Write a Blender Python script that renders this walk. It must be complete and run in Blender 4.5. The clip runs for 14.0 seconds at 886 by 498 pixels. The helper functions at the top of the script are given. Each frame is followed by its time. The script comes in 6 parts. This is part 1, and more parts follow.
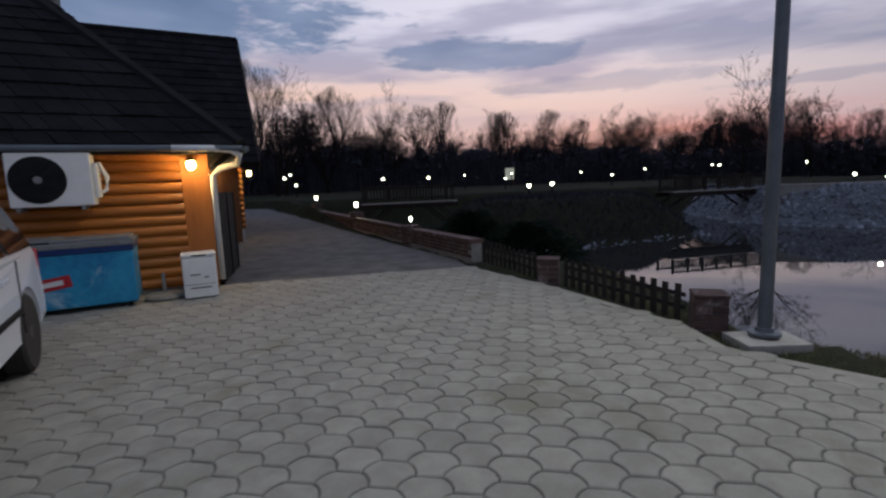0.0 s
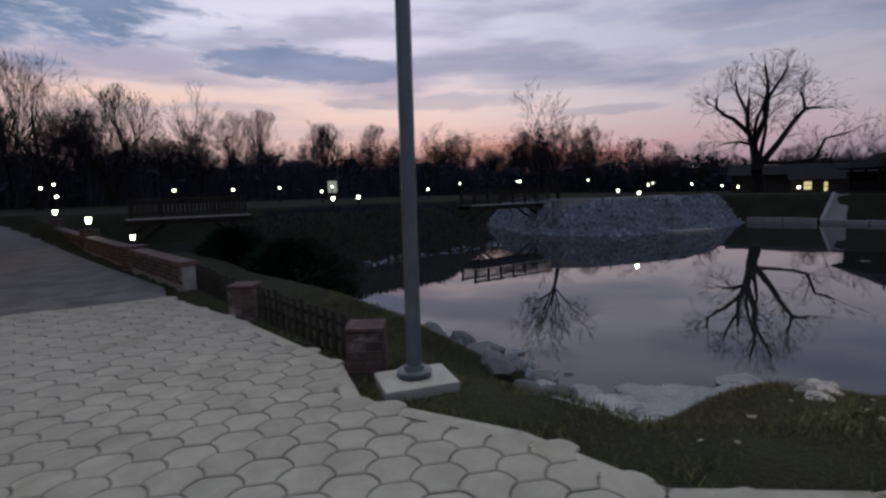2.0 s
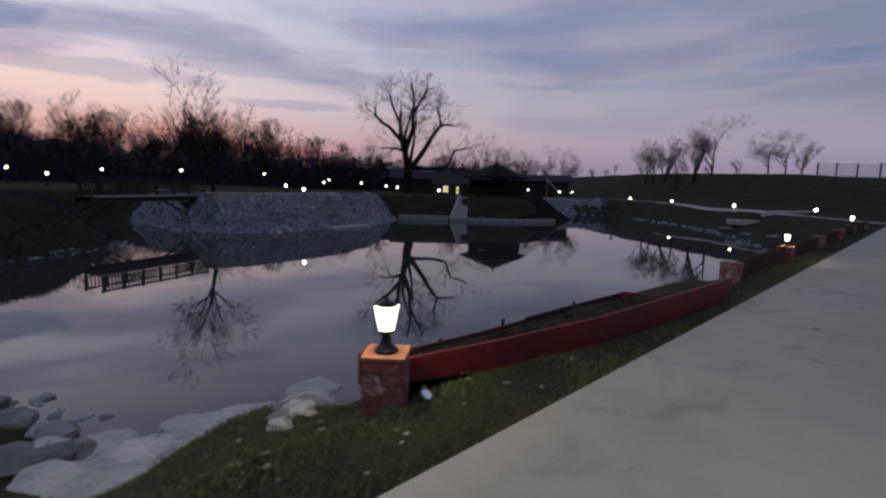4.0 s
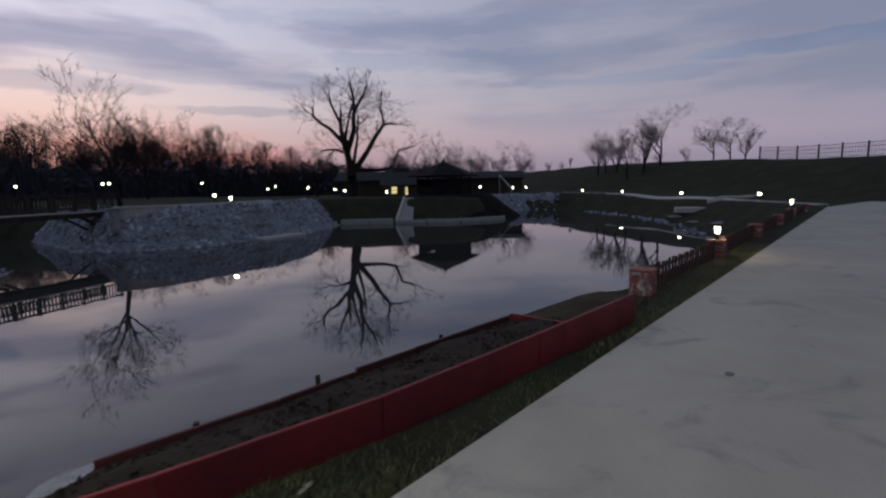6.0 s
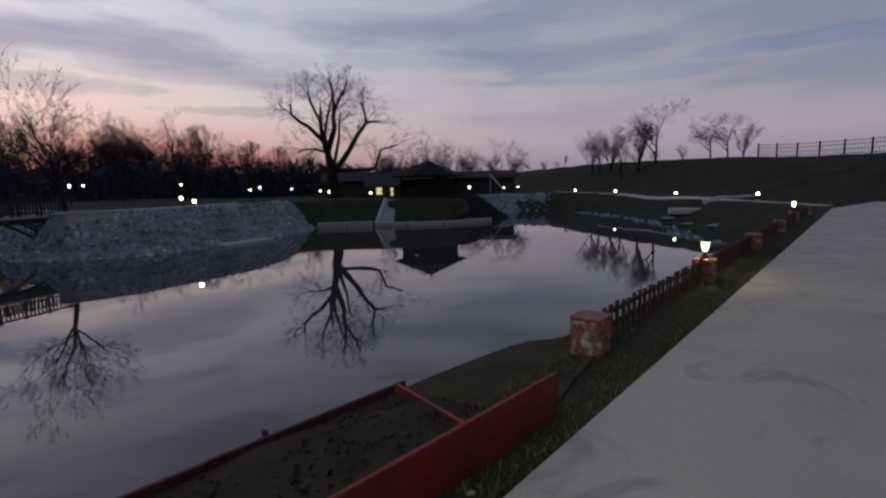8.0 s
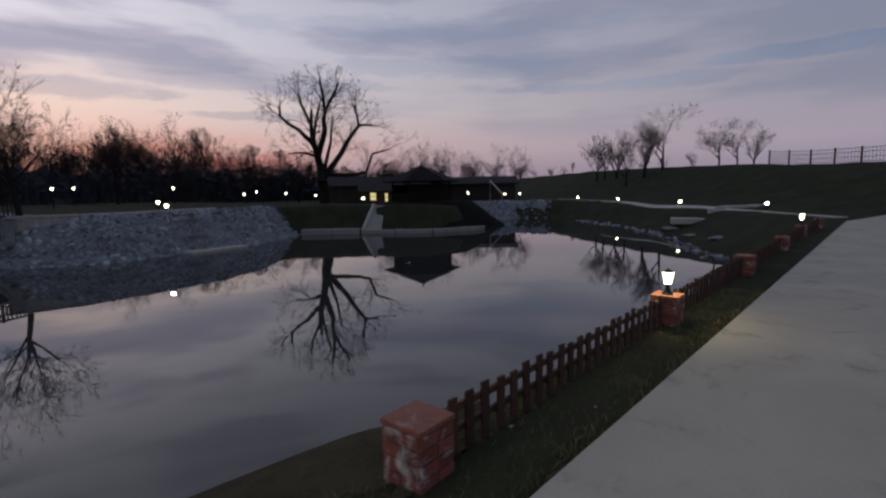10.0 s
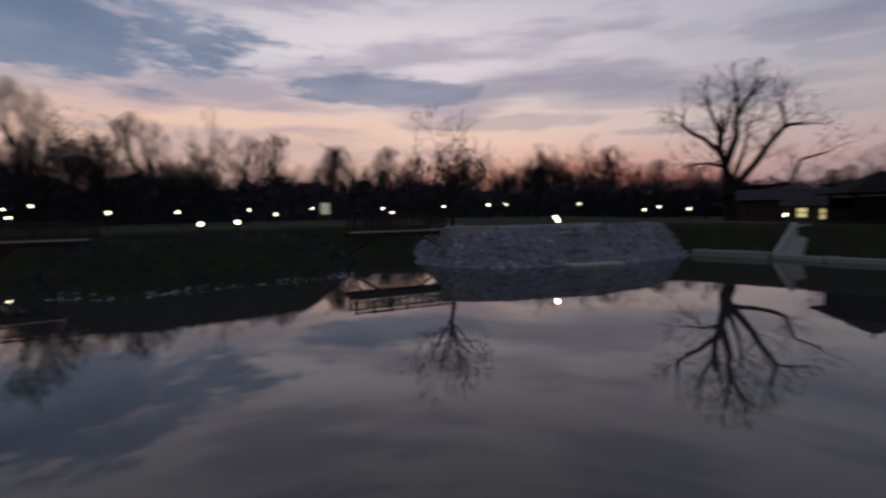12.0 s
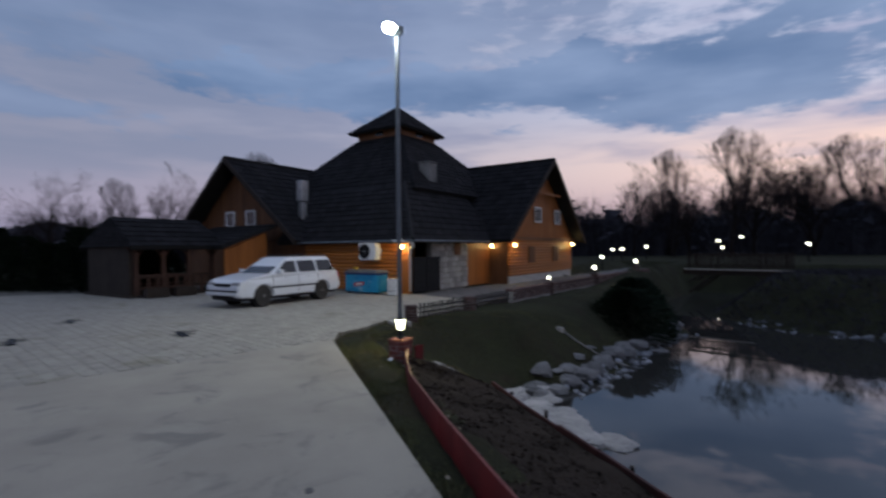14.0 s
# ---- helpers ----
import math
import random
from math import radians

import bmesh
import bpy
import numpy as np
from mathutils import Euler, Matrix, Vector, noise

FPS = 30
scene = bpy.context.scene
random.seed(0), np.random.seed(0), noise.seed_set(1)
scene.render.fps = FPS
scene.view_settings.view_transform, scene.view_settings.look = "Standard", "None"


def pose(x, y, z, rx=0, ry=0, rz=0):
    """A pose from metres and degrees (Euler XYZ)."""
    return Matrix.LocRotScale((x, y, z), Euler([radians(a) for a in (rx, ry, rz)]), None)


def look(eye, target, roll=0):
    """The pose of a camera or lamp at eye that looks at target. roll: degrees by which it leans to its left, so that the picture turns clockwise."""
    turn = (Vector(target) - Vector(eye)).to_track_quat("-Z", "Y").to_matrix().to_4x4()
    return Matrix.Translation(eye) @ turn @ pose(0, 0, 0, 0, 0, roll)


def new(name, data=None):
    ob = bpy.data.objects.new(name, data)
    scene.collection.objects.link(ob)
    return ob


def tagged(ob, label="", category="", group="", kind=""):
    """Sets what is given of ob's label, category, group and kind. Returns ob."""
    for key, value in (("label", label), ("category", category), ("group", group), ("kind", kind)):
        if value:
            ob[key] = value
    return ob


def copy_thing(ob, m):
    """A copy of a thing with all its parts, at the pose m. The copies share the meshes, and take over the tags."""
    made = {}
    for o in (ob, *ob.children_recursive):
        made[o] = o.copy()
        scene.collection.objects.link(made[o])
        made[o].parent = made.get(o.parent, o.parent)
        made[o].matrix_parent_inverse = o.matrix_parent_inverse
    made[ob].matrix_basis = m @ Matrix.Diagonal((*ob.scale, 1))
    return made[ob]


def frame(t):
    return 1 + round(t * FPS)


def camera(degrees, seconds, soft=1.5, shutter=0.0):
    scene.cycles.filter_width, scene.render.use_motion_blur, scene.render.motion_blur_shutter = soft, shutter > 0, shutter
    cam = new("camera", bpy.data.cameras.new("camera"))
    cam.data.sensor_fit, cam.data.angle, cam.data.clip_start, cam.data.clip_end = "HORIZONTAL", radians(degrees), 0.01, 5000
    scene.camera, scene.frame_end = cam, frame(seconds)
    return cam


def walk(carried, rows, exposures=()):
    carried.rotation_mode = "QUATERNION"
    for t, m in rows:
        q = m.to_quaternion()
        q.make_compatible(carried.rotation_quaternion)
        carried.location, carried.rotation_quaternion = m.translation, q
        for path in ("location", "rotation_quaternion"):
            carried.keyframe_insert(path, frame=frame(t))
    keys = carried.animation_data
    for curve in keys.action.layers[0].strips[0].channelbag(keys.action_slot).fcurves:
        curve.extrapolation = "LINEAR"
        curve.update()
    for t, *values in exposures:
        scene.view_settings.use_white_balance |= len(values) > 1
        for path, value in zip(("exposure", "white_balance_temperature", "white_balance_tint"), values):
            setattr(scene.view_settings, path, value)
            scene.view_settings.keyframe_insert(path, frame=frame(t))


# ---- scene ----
cam = camera(84.6, 14.0, soft=2.4, shutter=0.4)
PATH = [
    (0, (1.373, 0.344, 1.458), (1.045, 2.298, 1.183), -2.0),
    (0.5, (1.756, 0.713, 1.443), (1.415, 2.668, 1.194), -2.3),
    (1, (2.189, 1.014, 1.428), (1.903, 2.981, 1.206), -2.4),
    (1.5, (2.657, 1.314, 1.415), (2.819, 3.294, 1.185), -1.5),
    (2, (3.112, 1.446, 1.353), (3.441, 3.405, 1.114), -1.4),
    (2.5, (3.515, 1.532, 1.332), (3.921, 3.475, 1.084), -1.3),
    (3, (3.99, 1.609, 1.356), (4.749, 3.442, 1.107), 0.3),
    (3.5, (4.542, 1.522, 1.375), (5.751, 3.096, 1.126), 2.0),
    (4, (5.067, 1.512, 1.354), (6.465, 2.919, 1.096), 1.5),
    (6.5, (7.947, 1.624, 1.396), (9.44, 2.93, 1.14), -1.2),
    (7, (8.511, 1.721, 1.426), (9.996, 3.04, 1.192), -0.9),
    (7.5, (9.086, 1.829, 1.448), (10.575, 3.142, 1.205), -1.6),
    (8, (9.64, 1.904, 1.443), (11.132, 3.21, 1.182), -1.5),
    (10.5, (12.463, 1.951, 1.446), (13.904, 3.321, 1.231), -0.5),
    (11, (12.965, 2.035, 1.447), (14.22, 3.577, 1.23), -0.4),
    (11.5, (13.436, 2.151, 1.486), (14.133, 4.014, 1.277), 0.1),
    (12, (13.831, 2.201, 1.496), (13.888, 4.194, 1.344), -0.9),
    (12.5, (14.1, 2.224, 1.568), (13.496, 4.123, 1.398), 0.1),
    (13, (14.45, 2.367, 1.607), (13.251, 3.962, 1.473), -0.1),
    (13.5, (14.71, 2.307, 1.706), (13.024, 3.377, 1.602), -0.2),
    (14, (14.777, 2.002, 1.707), (12.891, 2.668, 1.707), -0.6),
]
walk(cam, [(t, look(eye, target, roll)) for t, eye, target, roll in PATH],
     exposures=[(0, -0.03, 5950, 7), (4, 0.02, 5900, 9), (8, 0.05, 6200, 5), (11, 0.0, 6450, 6), (11.6, -0.15, 6600, 7), (12.5, -0.09, 6550, 7), (13.3, 0.08, 6100, 6), (14, 0.15, 5750, 5)])

FLOOD_W, WALL_W = 460, 16

# ---- world: dusk sky with cloud banks ----
def lin(r, g, b):
    return tuple(c ** 2.2 for c in (r, g, b)) + (1.0,)


class Net:
    """Short-hand for building node trees."""

    def __init__(self, tree):
        self.t = tree

    def put(self, value, socket):
        if isinstance(value, bpy.types.NodeSocket):
            self.t.links.new(value, socket)
        else:
            socket.default_value = value

    def math(self, op, a, b=0.0, c=0.0, clamp=False):
        n = self.t.nodes.new("ShaderNodeMath")
        n.operation, n.use_clamp = op, clamp
        for v, s in zip((a, b, c), n.inputs):
            self.put(v, s)
        return n.outputs[0]

    def noise(self, vec, scale, detail=4.0, rough=0.55, distort=0.0):
        n = self.t.nodes.new("ShaderNodeTexNoise")
        if vec is not None:
            self.put(vec, n.inputs["Vector"])
        n.inputs["Scale"].default_value, n.inputs["Detail"].default_value = scale, detail
        n.inputs["Roughness"].default_value, n.inputs["Distortion"].default_value = rough, distort
        return n.outputs["Fac"]

    def ramp(self, fac, stops, mode="LINEAR"):
        n = self.t.nodes.new("ShaderNodeValToRGB")
        n.color_ramp.interpolation = mode
        e = n.color_ramp.elements
        while len(e) < len(stops):
            e.new(0.5)
        for k, (p, c) in zip(e, stops):
            k.position, k.color = p, c
        self.put(fac, n.inputs[0])
        return n.outputs[0]

    def step(self, x, lo, hi):
        n = self.t.nodes.new("ShaderNodeMapRange")
        n.interpolation_type = "SMOOTHSTEP"
        self.put(x, n.inputs[0])
        n.inputs[1].default_value, n.inputs[2].default_value = lo, hi
        return n.outputs[0]

    def mix(self, fac, a, b, mode="MIX"):
        n = self.t.nodes.new("ShaderNodeMix")
        n.data_type, n.blend_type = "RGBA", mode
        self.put(fac, n.inputs[0])
        self.put(a, n.inputs[6])
        self.put(b, n.inputs[7])
        return n.outputs[2]

    def vec(self, x, y, z=0.0):
        n = self.t.nodes.new("ShaderNodeCombineXYZ")
        for v, s in zip((x, y, z), n.inputs):
            self.put(v, s)
        return n.outputs[0]


def dusk_sky():
    w = bpy.data.worlds.new("dusk_sky")
    scene.world = w
    w.use_nodes = True
    k = Net(w.node_tree)
    nodes = w.node_tree.nodes
    nodes.clear()
    co = nodes.new("ShaderNodeTexCoord")
    sep = nodes.new("ShaderNodeSeparateXYZ")
    k.put(co.outputs["Generated"], sep.inputs[0])
    x, y, z = sep.outputs
    az = k.math("MULTIPLY", k.math("ARCTAN2", x, y), 57.2958)      # 0 looks along +y, positive towards +x
    el = k.math("MULTIPLY", k.math("ARCSINE", z), 57.2958)
    up = k.math("DIVIDE", el, 45.0, clamp=True)
    warm = k.ramp(up, [(0.0, lin(.54, .47, .53)), (.05, lin(.68, .55, .58)), (.12, lin(.85, .70, .68)), (.2, lin(.89, .81, .80)), (.34, lin(.84, .81, .86)),
                       (.55, lin(.80, .78, .84)), (1.0, lin(.60, .61, .70))])
    cool = k.ramp(up, [(0.0, lin(.50, .48, .56)), (.1, lin(.61, .57, .64)), (.25, lin(.53, .52, .59)), (.5, lin(.50, .51, .59)), (1.0, lin(.47, .51, .62))])
    far = k.math("DIVIDE", k.math("SUBTRACT", az, -8.0), 62.0)
    sun_side = k.math("EXPONENT", k.math("MULTIPLY", k.math("MULTIPLY", far, far), -1.0))
    base = k.mix(sun_side, cool, warm)
    # the peach afterglow above the wood
    ga = k.math("DIVIDE", k.math("SUBTRACT", az, -26.0), 34.0)
    ge = k.math("DIVIDE", k.math("SUBTRACT", el, 8.8), 3.7)
    after = k.math("EXPONENT", k.math("MULTIPLY", k.math("ADD", k.math("MULTIPLY", ga, ga), k.math("MULTIPLY", ge, ge)), -1.0))
    base = k.mix(k.math("MULTIPLY", after, .88), base, lin(.98, .80, .72))
    ha = k.math("DIVIDE", k.math("SUBTRACT", az, -4.0), 20.0)
    he = k.math("DIVIDE", k.math("SUBTRACT", el, 18.0), 3.6)
    pale = k.math("EXPONENT", k.math("MULTIPLY", k.math("ADD", k.math("MULTIPLY", ha, ha), k.math("MULTIPLY", he, he)), -1.0))
    base = k.mix(k.math("MULTIPLY", pale, .7), base, lin(.95, .90, .93))
    # red embers low over the wood
    ea = k.math("DIVIDE", k.math("SUBTRACT", az, 17.0), 17.0)
    ee = k.math("DIVIDE", k.math("SUBTRACT", el, 3.2), 2.3)
    ember = k.math("EXPONENT", k.math("MULTIPLY", k.math("ADD", k.math("MULTIPLY", ea, ea), k.math("MULTIPLY", ee, ee)), -1.0))
    streak = k.noise(k.vec(k.math("MULTIPLY", az, .035), k.math("MULTIPLY", el, .22)), 2.2, 5.0, .6, .2)
    base = k.mix(k.math("MULTIPLY", ember, k.math("MULTIPLY", k.step(streak, .34, .66), .8)), base, lin(.80, .38, .36))
    # thin grey-lilac streaks
    veil = k.noise(k.vec(k.math("MULTIPLY", az, .028), k.math("MULTIPLY", el, .15), 3.1), 1.7, 4.0, .5, .12)
    soft = k.math("MULTIPLY", k.step(veil, .42, .62), k.step(el, 4.0, 10.0))
    base = k.mix(k.math("MULTIPLY", soft, .62), base, k.mix(sun_side, lin(.47, .49, .57), lin(.57, .55, .66)))
    # blue-grey cloud bank over the house and the small bars beside it
    wob = k.math("SUBTRACT", k.noise(k.vec(k.math("MULTIPLY", az, .045), k.math("MULTIPLY", el, .13), 7.7), 1.8, 5.0, .55, .2), .5)
    wisp = k.math("SUBTRACT", k.noise(k.vec(k.math("MULTIPLY", az, .10), k.math("MULTIPLY", el, .34), 4.2), 1.9, 5.0, .6, .3), .5)
    wob = k.math("ADD", wob, k.math("MULTIPLY", wisp, .7))
    bank = None
    for ca, ce, ra, re_, amt in ((-92, 24, 44, 7.5, .62), (-70, 17.9, 33, 3.0, 1.0), (-41, 17.6, 22, 5.2, 1.0), (-5, 13.4, 11, 1.5, .85), (-112, 13.5, 14, 1.6, .7),
                                 (12, 13.6, 10, 1.2, .3), (8, 9.9, 10, .9, .4), (19, 12.6, 8, 1.2, .3), (31, 11.6, 13, .9, .3), (27, 8.2, 8, .5, .35), (50, 13.6, 17, 1.1, .3),
                                 (46, 17.5, 20, 1.2, .25), (84, 12.2, 8, .8, .5), (70, 10.9, 10, .7, .35)):
        da = k.math("DIVIDE", k.math("SUBTRACT", az, float(ca)), float(ra))
        de = k.math("DIVIDE", k.math("SUBTRACT", el, float(ce)), float(re_))
        d = k.math("SQRT", k.math("ADD", k.math("MULTIPLY", da, da), k.math("MULTIPLY", de, de)))
        f = k.math("MULTIPLY", k.step(k.math("ADD", d, k.math("MULTIPLY", wob, 2.3)), 1.2, .7), amt)
        bank = f if bank is None else k.math("MAXIMUM", bank, f)
    body = k.noise(k.vec(k.math("MULTIPLY", az, .032), k.math("MULTIPLY", el, .11), 1.3), 1.6, 4.0, .5, .1)
    base = k.mix(k.math("MULTIPLY", bank, .92), base, k.mix(k.step(body, .25, .8), lin(.35, .43, .56), lin(.53, .58, .69)))
    # the clear air behind the clouds
    air = nodes.new("ShaderNodeTexSky")
    air.sky_type, air.sun_disc, air.sun_elevation, air.sun_rotation = "NISHITA", False, radians(0.5), radians(10)
    glow = k.mix(1.0, base, k.mix(1.0, air.outputs[0], (.02, .02, .02, 1), "MULTIPLY"), "ADD")
    below = k.step(el, -3.0, 0.0)
    glow = k.mix(below, lin(.2, .18, .19), glow)
    bg = nodes.new("ShaderNodeBackground")
    k.put(glow, bg.inputs[0])
    bg.inputs[1].default_value = SKY
    out = nodes.new("ShaderNodeOutputWorld")
    k.put(bg.outputs[0], out.inputs[0])


SKY = 0.97
dusk_sky()


def lamp_light(x, y, z, watts, colour, radius=0.05):
    d = bpy.data.lights.new("lamp_light", "POINT")
    d.energy, d.color, d.shadow_soft_size = watts, colour, radius
    o = new("lamp_light", d)
    o.location = (x, y, z)
    return o


# ---- materials ----
def mat(name, c1, c2=None, rough=0.8, scale=3.0, fine=40.0, bump=0.25, depth=0.01, metal=0.0, rnd=0.0, island=False, stain=None, stretch=(1, 1, 1), spec=0.35, world=False):
    """Two colours mixed by noise at two scales, with fine relief."""
    m = bpy.data.materials.new(name)
    m.use_nodes = True
    t = m.node_tree
    k = Net(t)
    b = t.nodes["Principled BSDF"]
    co = t.nodes.new("ShaderNodeTexCoord")
    mp = t.nodes.new("ShaderNodeMapping")
    mp.inputs["Scale"].default_value = stretch
    if world:
        geo = t.nodes.new("ShaderNodeNewGeometry")
        k.put(geo.outputs["Position"], mp.inputs[0])
    else:
        k.put(co.outputs["Object"], mp.inputs[0])
    v = mp.outputs[0]
    c2 = c2 or tuple(c * 0.7 for c in c1)
    n1 = k.noise(v, scale, 5.0, .6, .2)
    n2 = k.noise(v, fine, 3.0, .65)
    f = k.math("ADD", k.math("MULTIPLY", k.step(n1, .3, .7), .65), k.math("MULTIPLY", k.step(n2, .3, .7), .35))
    col = k.mix(f, (*c1, 1), (*c2, 1))
    if stain:
        s = k.noise(v, stain[1], 6.0, .65, .8)
        col = k.mix(k.math("MULTIPLY", k.step(s, stain[3] if len(stain) > 3 else .54, .7), stain[2]), col, (*stain[0], 1))
    if rnd:
        if island:
            src = t.nodes.new("ShaderNodeNewGeometry").outputs["Random Per Island"]
        else:
            src = t.nodes.new("ShaderNodeObjectInfo").outputs["Random"]
        g = k.math("ADD", k.math("MULTIPLY", src, 2 * rnd), 1.0 - rnd)
        col = k.mix(1.0, col, k.vec(g, g, g), "MULTIPLY")
    k.put(col, b.inputs["Base Color"])
    k.put(k.math("ADD", k.math("MULTIPLY", n1, .2), rough - .1, clamp=True), b.inputs["Roughness"])
    b.inputs["Metallic"].default_value = metal
    b.inputs["Specular IOR Level"].default_value = spec
    if bump:
        bp = t.nodes.new("ShaderNodeBump")
        bp.inputs["Strength"].default_value, bp.inputs["Distance"].default_value = bump, depth
        k.put(k.math("ADD", n2, k.math("MULTIPLY", n1, .6)), bp.inputs["Height"])
        k.put(bp.outputs[0], b.inputs["Normal"])
    return m


def glow_mat(name, colour, strength):
    m = bpy.data.materials.new(name)
    m.use_nodes = True
    b = m.node_tree.nodes["Principled BSDF"]
    b.inputs["Base Color"].default_value = (.8, .8, .75, 1)
    b.inputs["Emission Color"].default_value, b.inputs["Emission Strength"].default_value = (*colour, 1), strength
    return m


def glass_mat(name, tint, rough=.03, trans=0.0):
    m = bpy.data.materials.new(name)
    m.use_nodes = True
    b = m.node_tree.nodes["Principled BSDF"]
    b.inputs["Base Color"].default_value, b.inputs["Roughness"].default_value = (*tint, 1), rough
    b.inputs["Transmission Weight"].default_value = trans
    return m


def water_mat():
    m = bpy.data.materials.new("pond_water")
    m.use_nodes = True
    t = m.node_tree
    k = Net(t)
    b = t.nodes["Principled BSDF"]
    co = t.nodes.new("ShaderNodeTexCoord")
    b.inputs["Base Color"].default_value = (.032, .032, .029, 1)
    b.inputs["Roughness"].default_value, b.inputs["IOR"].default_value = .015, 1.47
    n = k.noise(co.outputs["Object"], 1.1, 2.0, .5)
    n2 = k.noise(co.outputs["Object"], 4.5, 2.0, .5)
    bp = t.nodes.new("ShaderNodeBump")
    bp.inputs["Strength"].default_value, bp.inputs["Distance"].default_value = .05, .02
    k.put(k.math("ADD", n, k.math("MULTIPLY", n2, .2)), bp.inputs["Height"])
    k.put(bp.outputs[0], b.inputs["Normal"])
    return m


M_PAVER = mat("grey_concrete_paver", (.39, .365, .30), (.28, .26, .215), .9, 5, 90, .4, .004, rnd=.08, stain=((.23, .215, .15), .9, .75), world=True)
M_PAVER_J = mat("grey_concrete_paver_field", (.39, .365, .30), (.28, .26, .215), .9, 5, 90, .4, .004, rnd=.08, island=True, stain=((.23, .215, .15), .9, .75), world=True)
M_SAND = mat("joint_sand", (.17, .16, .13), (.09, .085, .07), .95, 9, 120, .4, .004)
M_CONC = mat("road_concrete", (.40, .365, .29), (.31, .28, .225), .85, .9, 60, .35, .004, stain=((.20, .19, .165), 1.3, .75), world=True)
M_GRAVEL = mat("dark_gravel", (.19, .18, .165), (.09, .085, .08), .95, 2.2, 45, .8, .02, stain=((.06, .06, .055), .8, .5), world=True)
M_SOIL = mat("grass_and_soil", (.039, .043, .021), (.023, .022, .014), .98, .8, 22, .9, .04, stain=((.034, .027, .019), .9, .8), spec=.1, world=True)
M_BED = mat("bare_bed_soil", (.052, .040, .031), (.026, .021, .016), .98, 2.5, 30, 1.0, .05, spec=.1, world=True)
M_VERGE = mat("dry_grass_verge", (.085, .072, .042), (.040, .036, .022), .98, 2.2, 45, 1.0, .05, spec=.1, stain=((.035, .030, .02), 1.6, .7), world=True)
M_BLADE = mat("winter_grass", (.125, .140, .055), (.130, .105, .060), .9, .9, 30, 0, rnd=.45, island=True, spec=.15, world=True)
M_LEAF = mat("dry_leaf", (.30, .27, .20), (.16, .12, .07), .8, 6, 40, 0, rnd=.4, island=True)
M_WATER = water_mat()
M_SLAB = mat("pale_limestone_slab", (.50, .48, .45), (.29, .285, .275), .9, 2.6, 20, 1.0, .05, rnd=.15, stain=((.07, .07, .06), 2.6, .8), world=True)
M_ROCK = mat("grey_limestone", (.22, .217, .215), (.11, .11, .11), .85, 2.2, 26, .9, .03, rnd=.25, stain=((.08, .085, .07), 1.5, .6), world=True)
M_APRON = mat("grouted_stone_slope", (.24, .25, .27), (.11, .115, .125), .92, 2.6, 14, .9, .05, stain=((.05, .055, .05), .7, .6), world=True)
M_STONE_J = mat("bank_stones", (.33, .345, .37), (.10, .105, .12), .9, 1.2, 18, .8, .03, rnd=.5, island=True, stain=((.045, .05, .05), .38, .85), world=True)
M_WALLSTONE = mat("wall_stone", (.46, .44, .40), (.26, .25, .23), .85, 6, 40, .7, .012, rnd=.3)
M_MORTAR = mat("mortar", (.30, .29, .26), (.2, .19, .17), .95, 8, 60, .5, .005)
M_LOG = mat("varnished_log", (.40, .15, .026), (.22, .075, .013), .42, 1.6, 26, .25, .004, rnd=.18, stretch=(1, .12, 1), spec=.4)
M_PLANK = mat("orange_plank", (.37, .135, .030), (.22, .078, .017), .5, 1.5, 24, .25, .004, rnd=.15, stretch=(1, 1, .12))
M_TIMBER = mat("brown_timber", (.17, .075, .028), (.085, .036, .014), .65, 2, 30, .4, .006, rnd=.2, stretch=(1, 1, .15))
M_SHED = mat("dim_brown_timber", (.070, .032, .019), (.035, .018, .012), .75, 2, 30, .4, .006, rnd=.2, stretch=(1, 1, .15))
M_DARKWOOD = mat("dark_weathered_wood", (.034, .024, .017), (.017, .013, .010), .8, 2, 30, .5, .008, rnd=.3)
M_PICKET_OLD = mat("blackened_picket", (.028, .022, .018), (.016, .013, .011), .8, 3, 40, .4, .005, rnd=.3)
M_PICKET = mat("reddish_picket", (.080, .034, .020), (.036, .018, .012), .75, 3, 40, .4, .005, rnd=.3)
M_SHINGLE = mat("tarred_shingle", (.017, .0165, .018), (.008, .008, .009), .9, 1.5, 25, .6, .012, rnd=.35, island=True, world=True, spec=.15)
M_ROOF = mat("roof_deck", (.012, .012, .0125), (.008, .008, .0085), .9, 2, 20, .4, .01)
M_RED = mat("red_painted_board", (.17, .014, .014), (.085, .009, .010), .55, 2.5, 40, .3, .004, rnd=.12, stain=((.06, .012, .010), 2.5, .5))
M_REDOLD = mat("worn_red_board", (.075, .018, .016), (.035, .014, .012), .75, 2.5, 40, .4, .005, rnd=.25, stain=((.03, .022, .018), 2.5, .7))
M_BLACKWOOD = mat("black_timber", (.014, .012, .011), (.008, .007, .007), .85, 2, 30, .4, .006, rnd=.2, spec=.1)
M_BRICK = mat("painted_brick", (.21, .062, .045), (.13, .042, .034), .8, 7, 60, .5, .006, rnd=.25, stain=((.50, .46, .44), 7.0, .9, .50), world=True)
M_BRICKTOP = mat("brick_cap", (.26, .095, .06), (.17, .065, .045), .75, 5, 50, .4, .005, rnd=.1, stain=((.36, .30, .27), 9.0, .6), world=True)
M_BRICK_OLD = mat("dark_old_brick", (.105, .060, .050), (.06, .04, .036), .85, 6, 50, .6, .008, rnd=.35, stain=((.30, .27, .25), 7.0, .7, .52), world=True)
M_IRON = mat("black_cast_iron", (.022, .022, .023), (.012, .012, .012), .45, 8, 60, .2, .003, metal=.6)
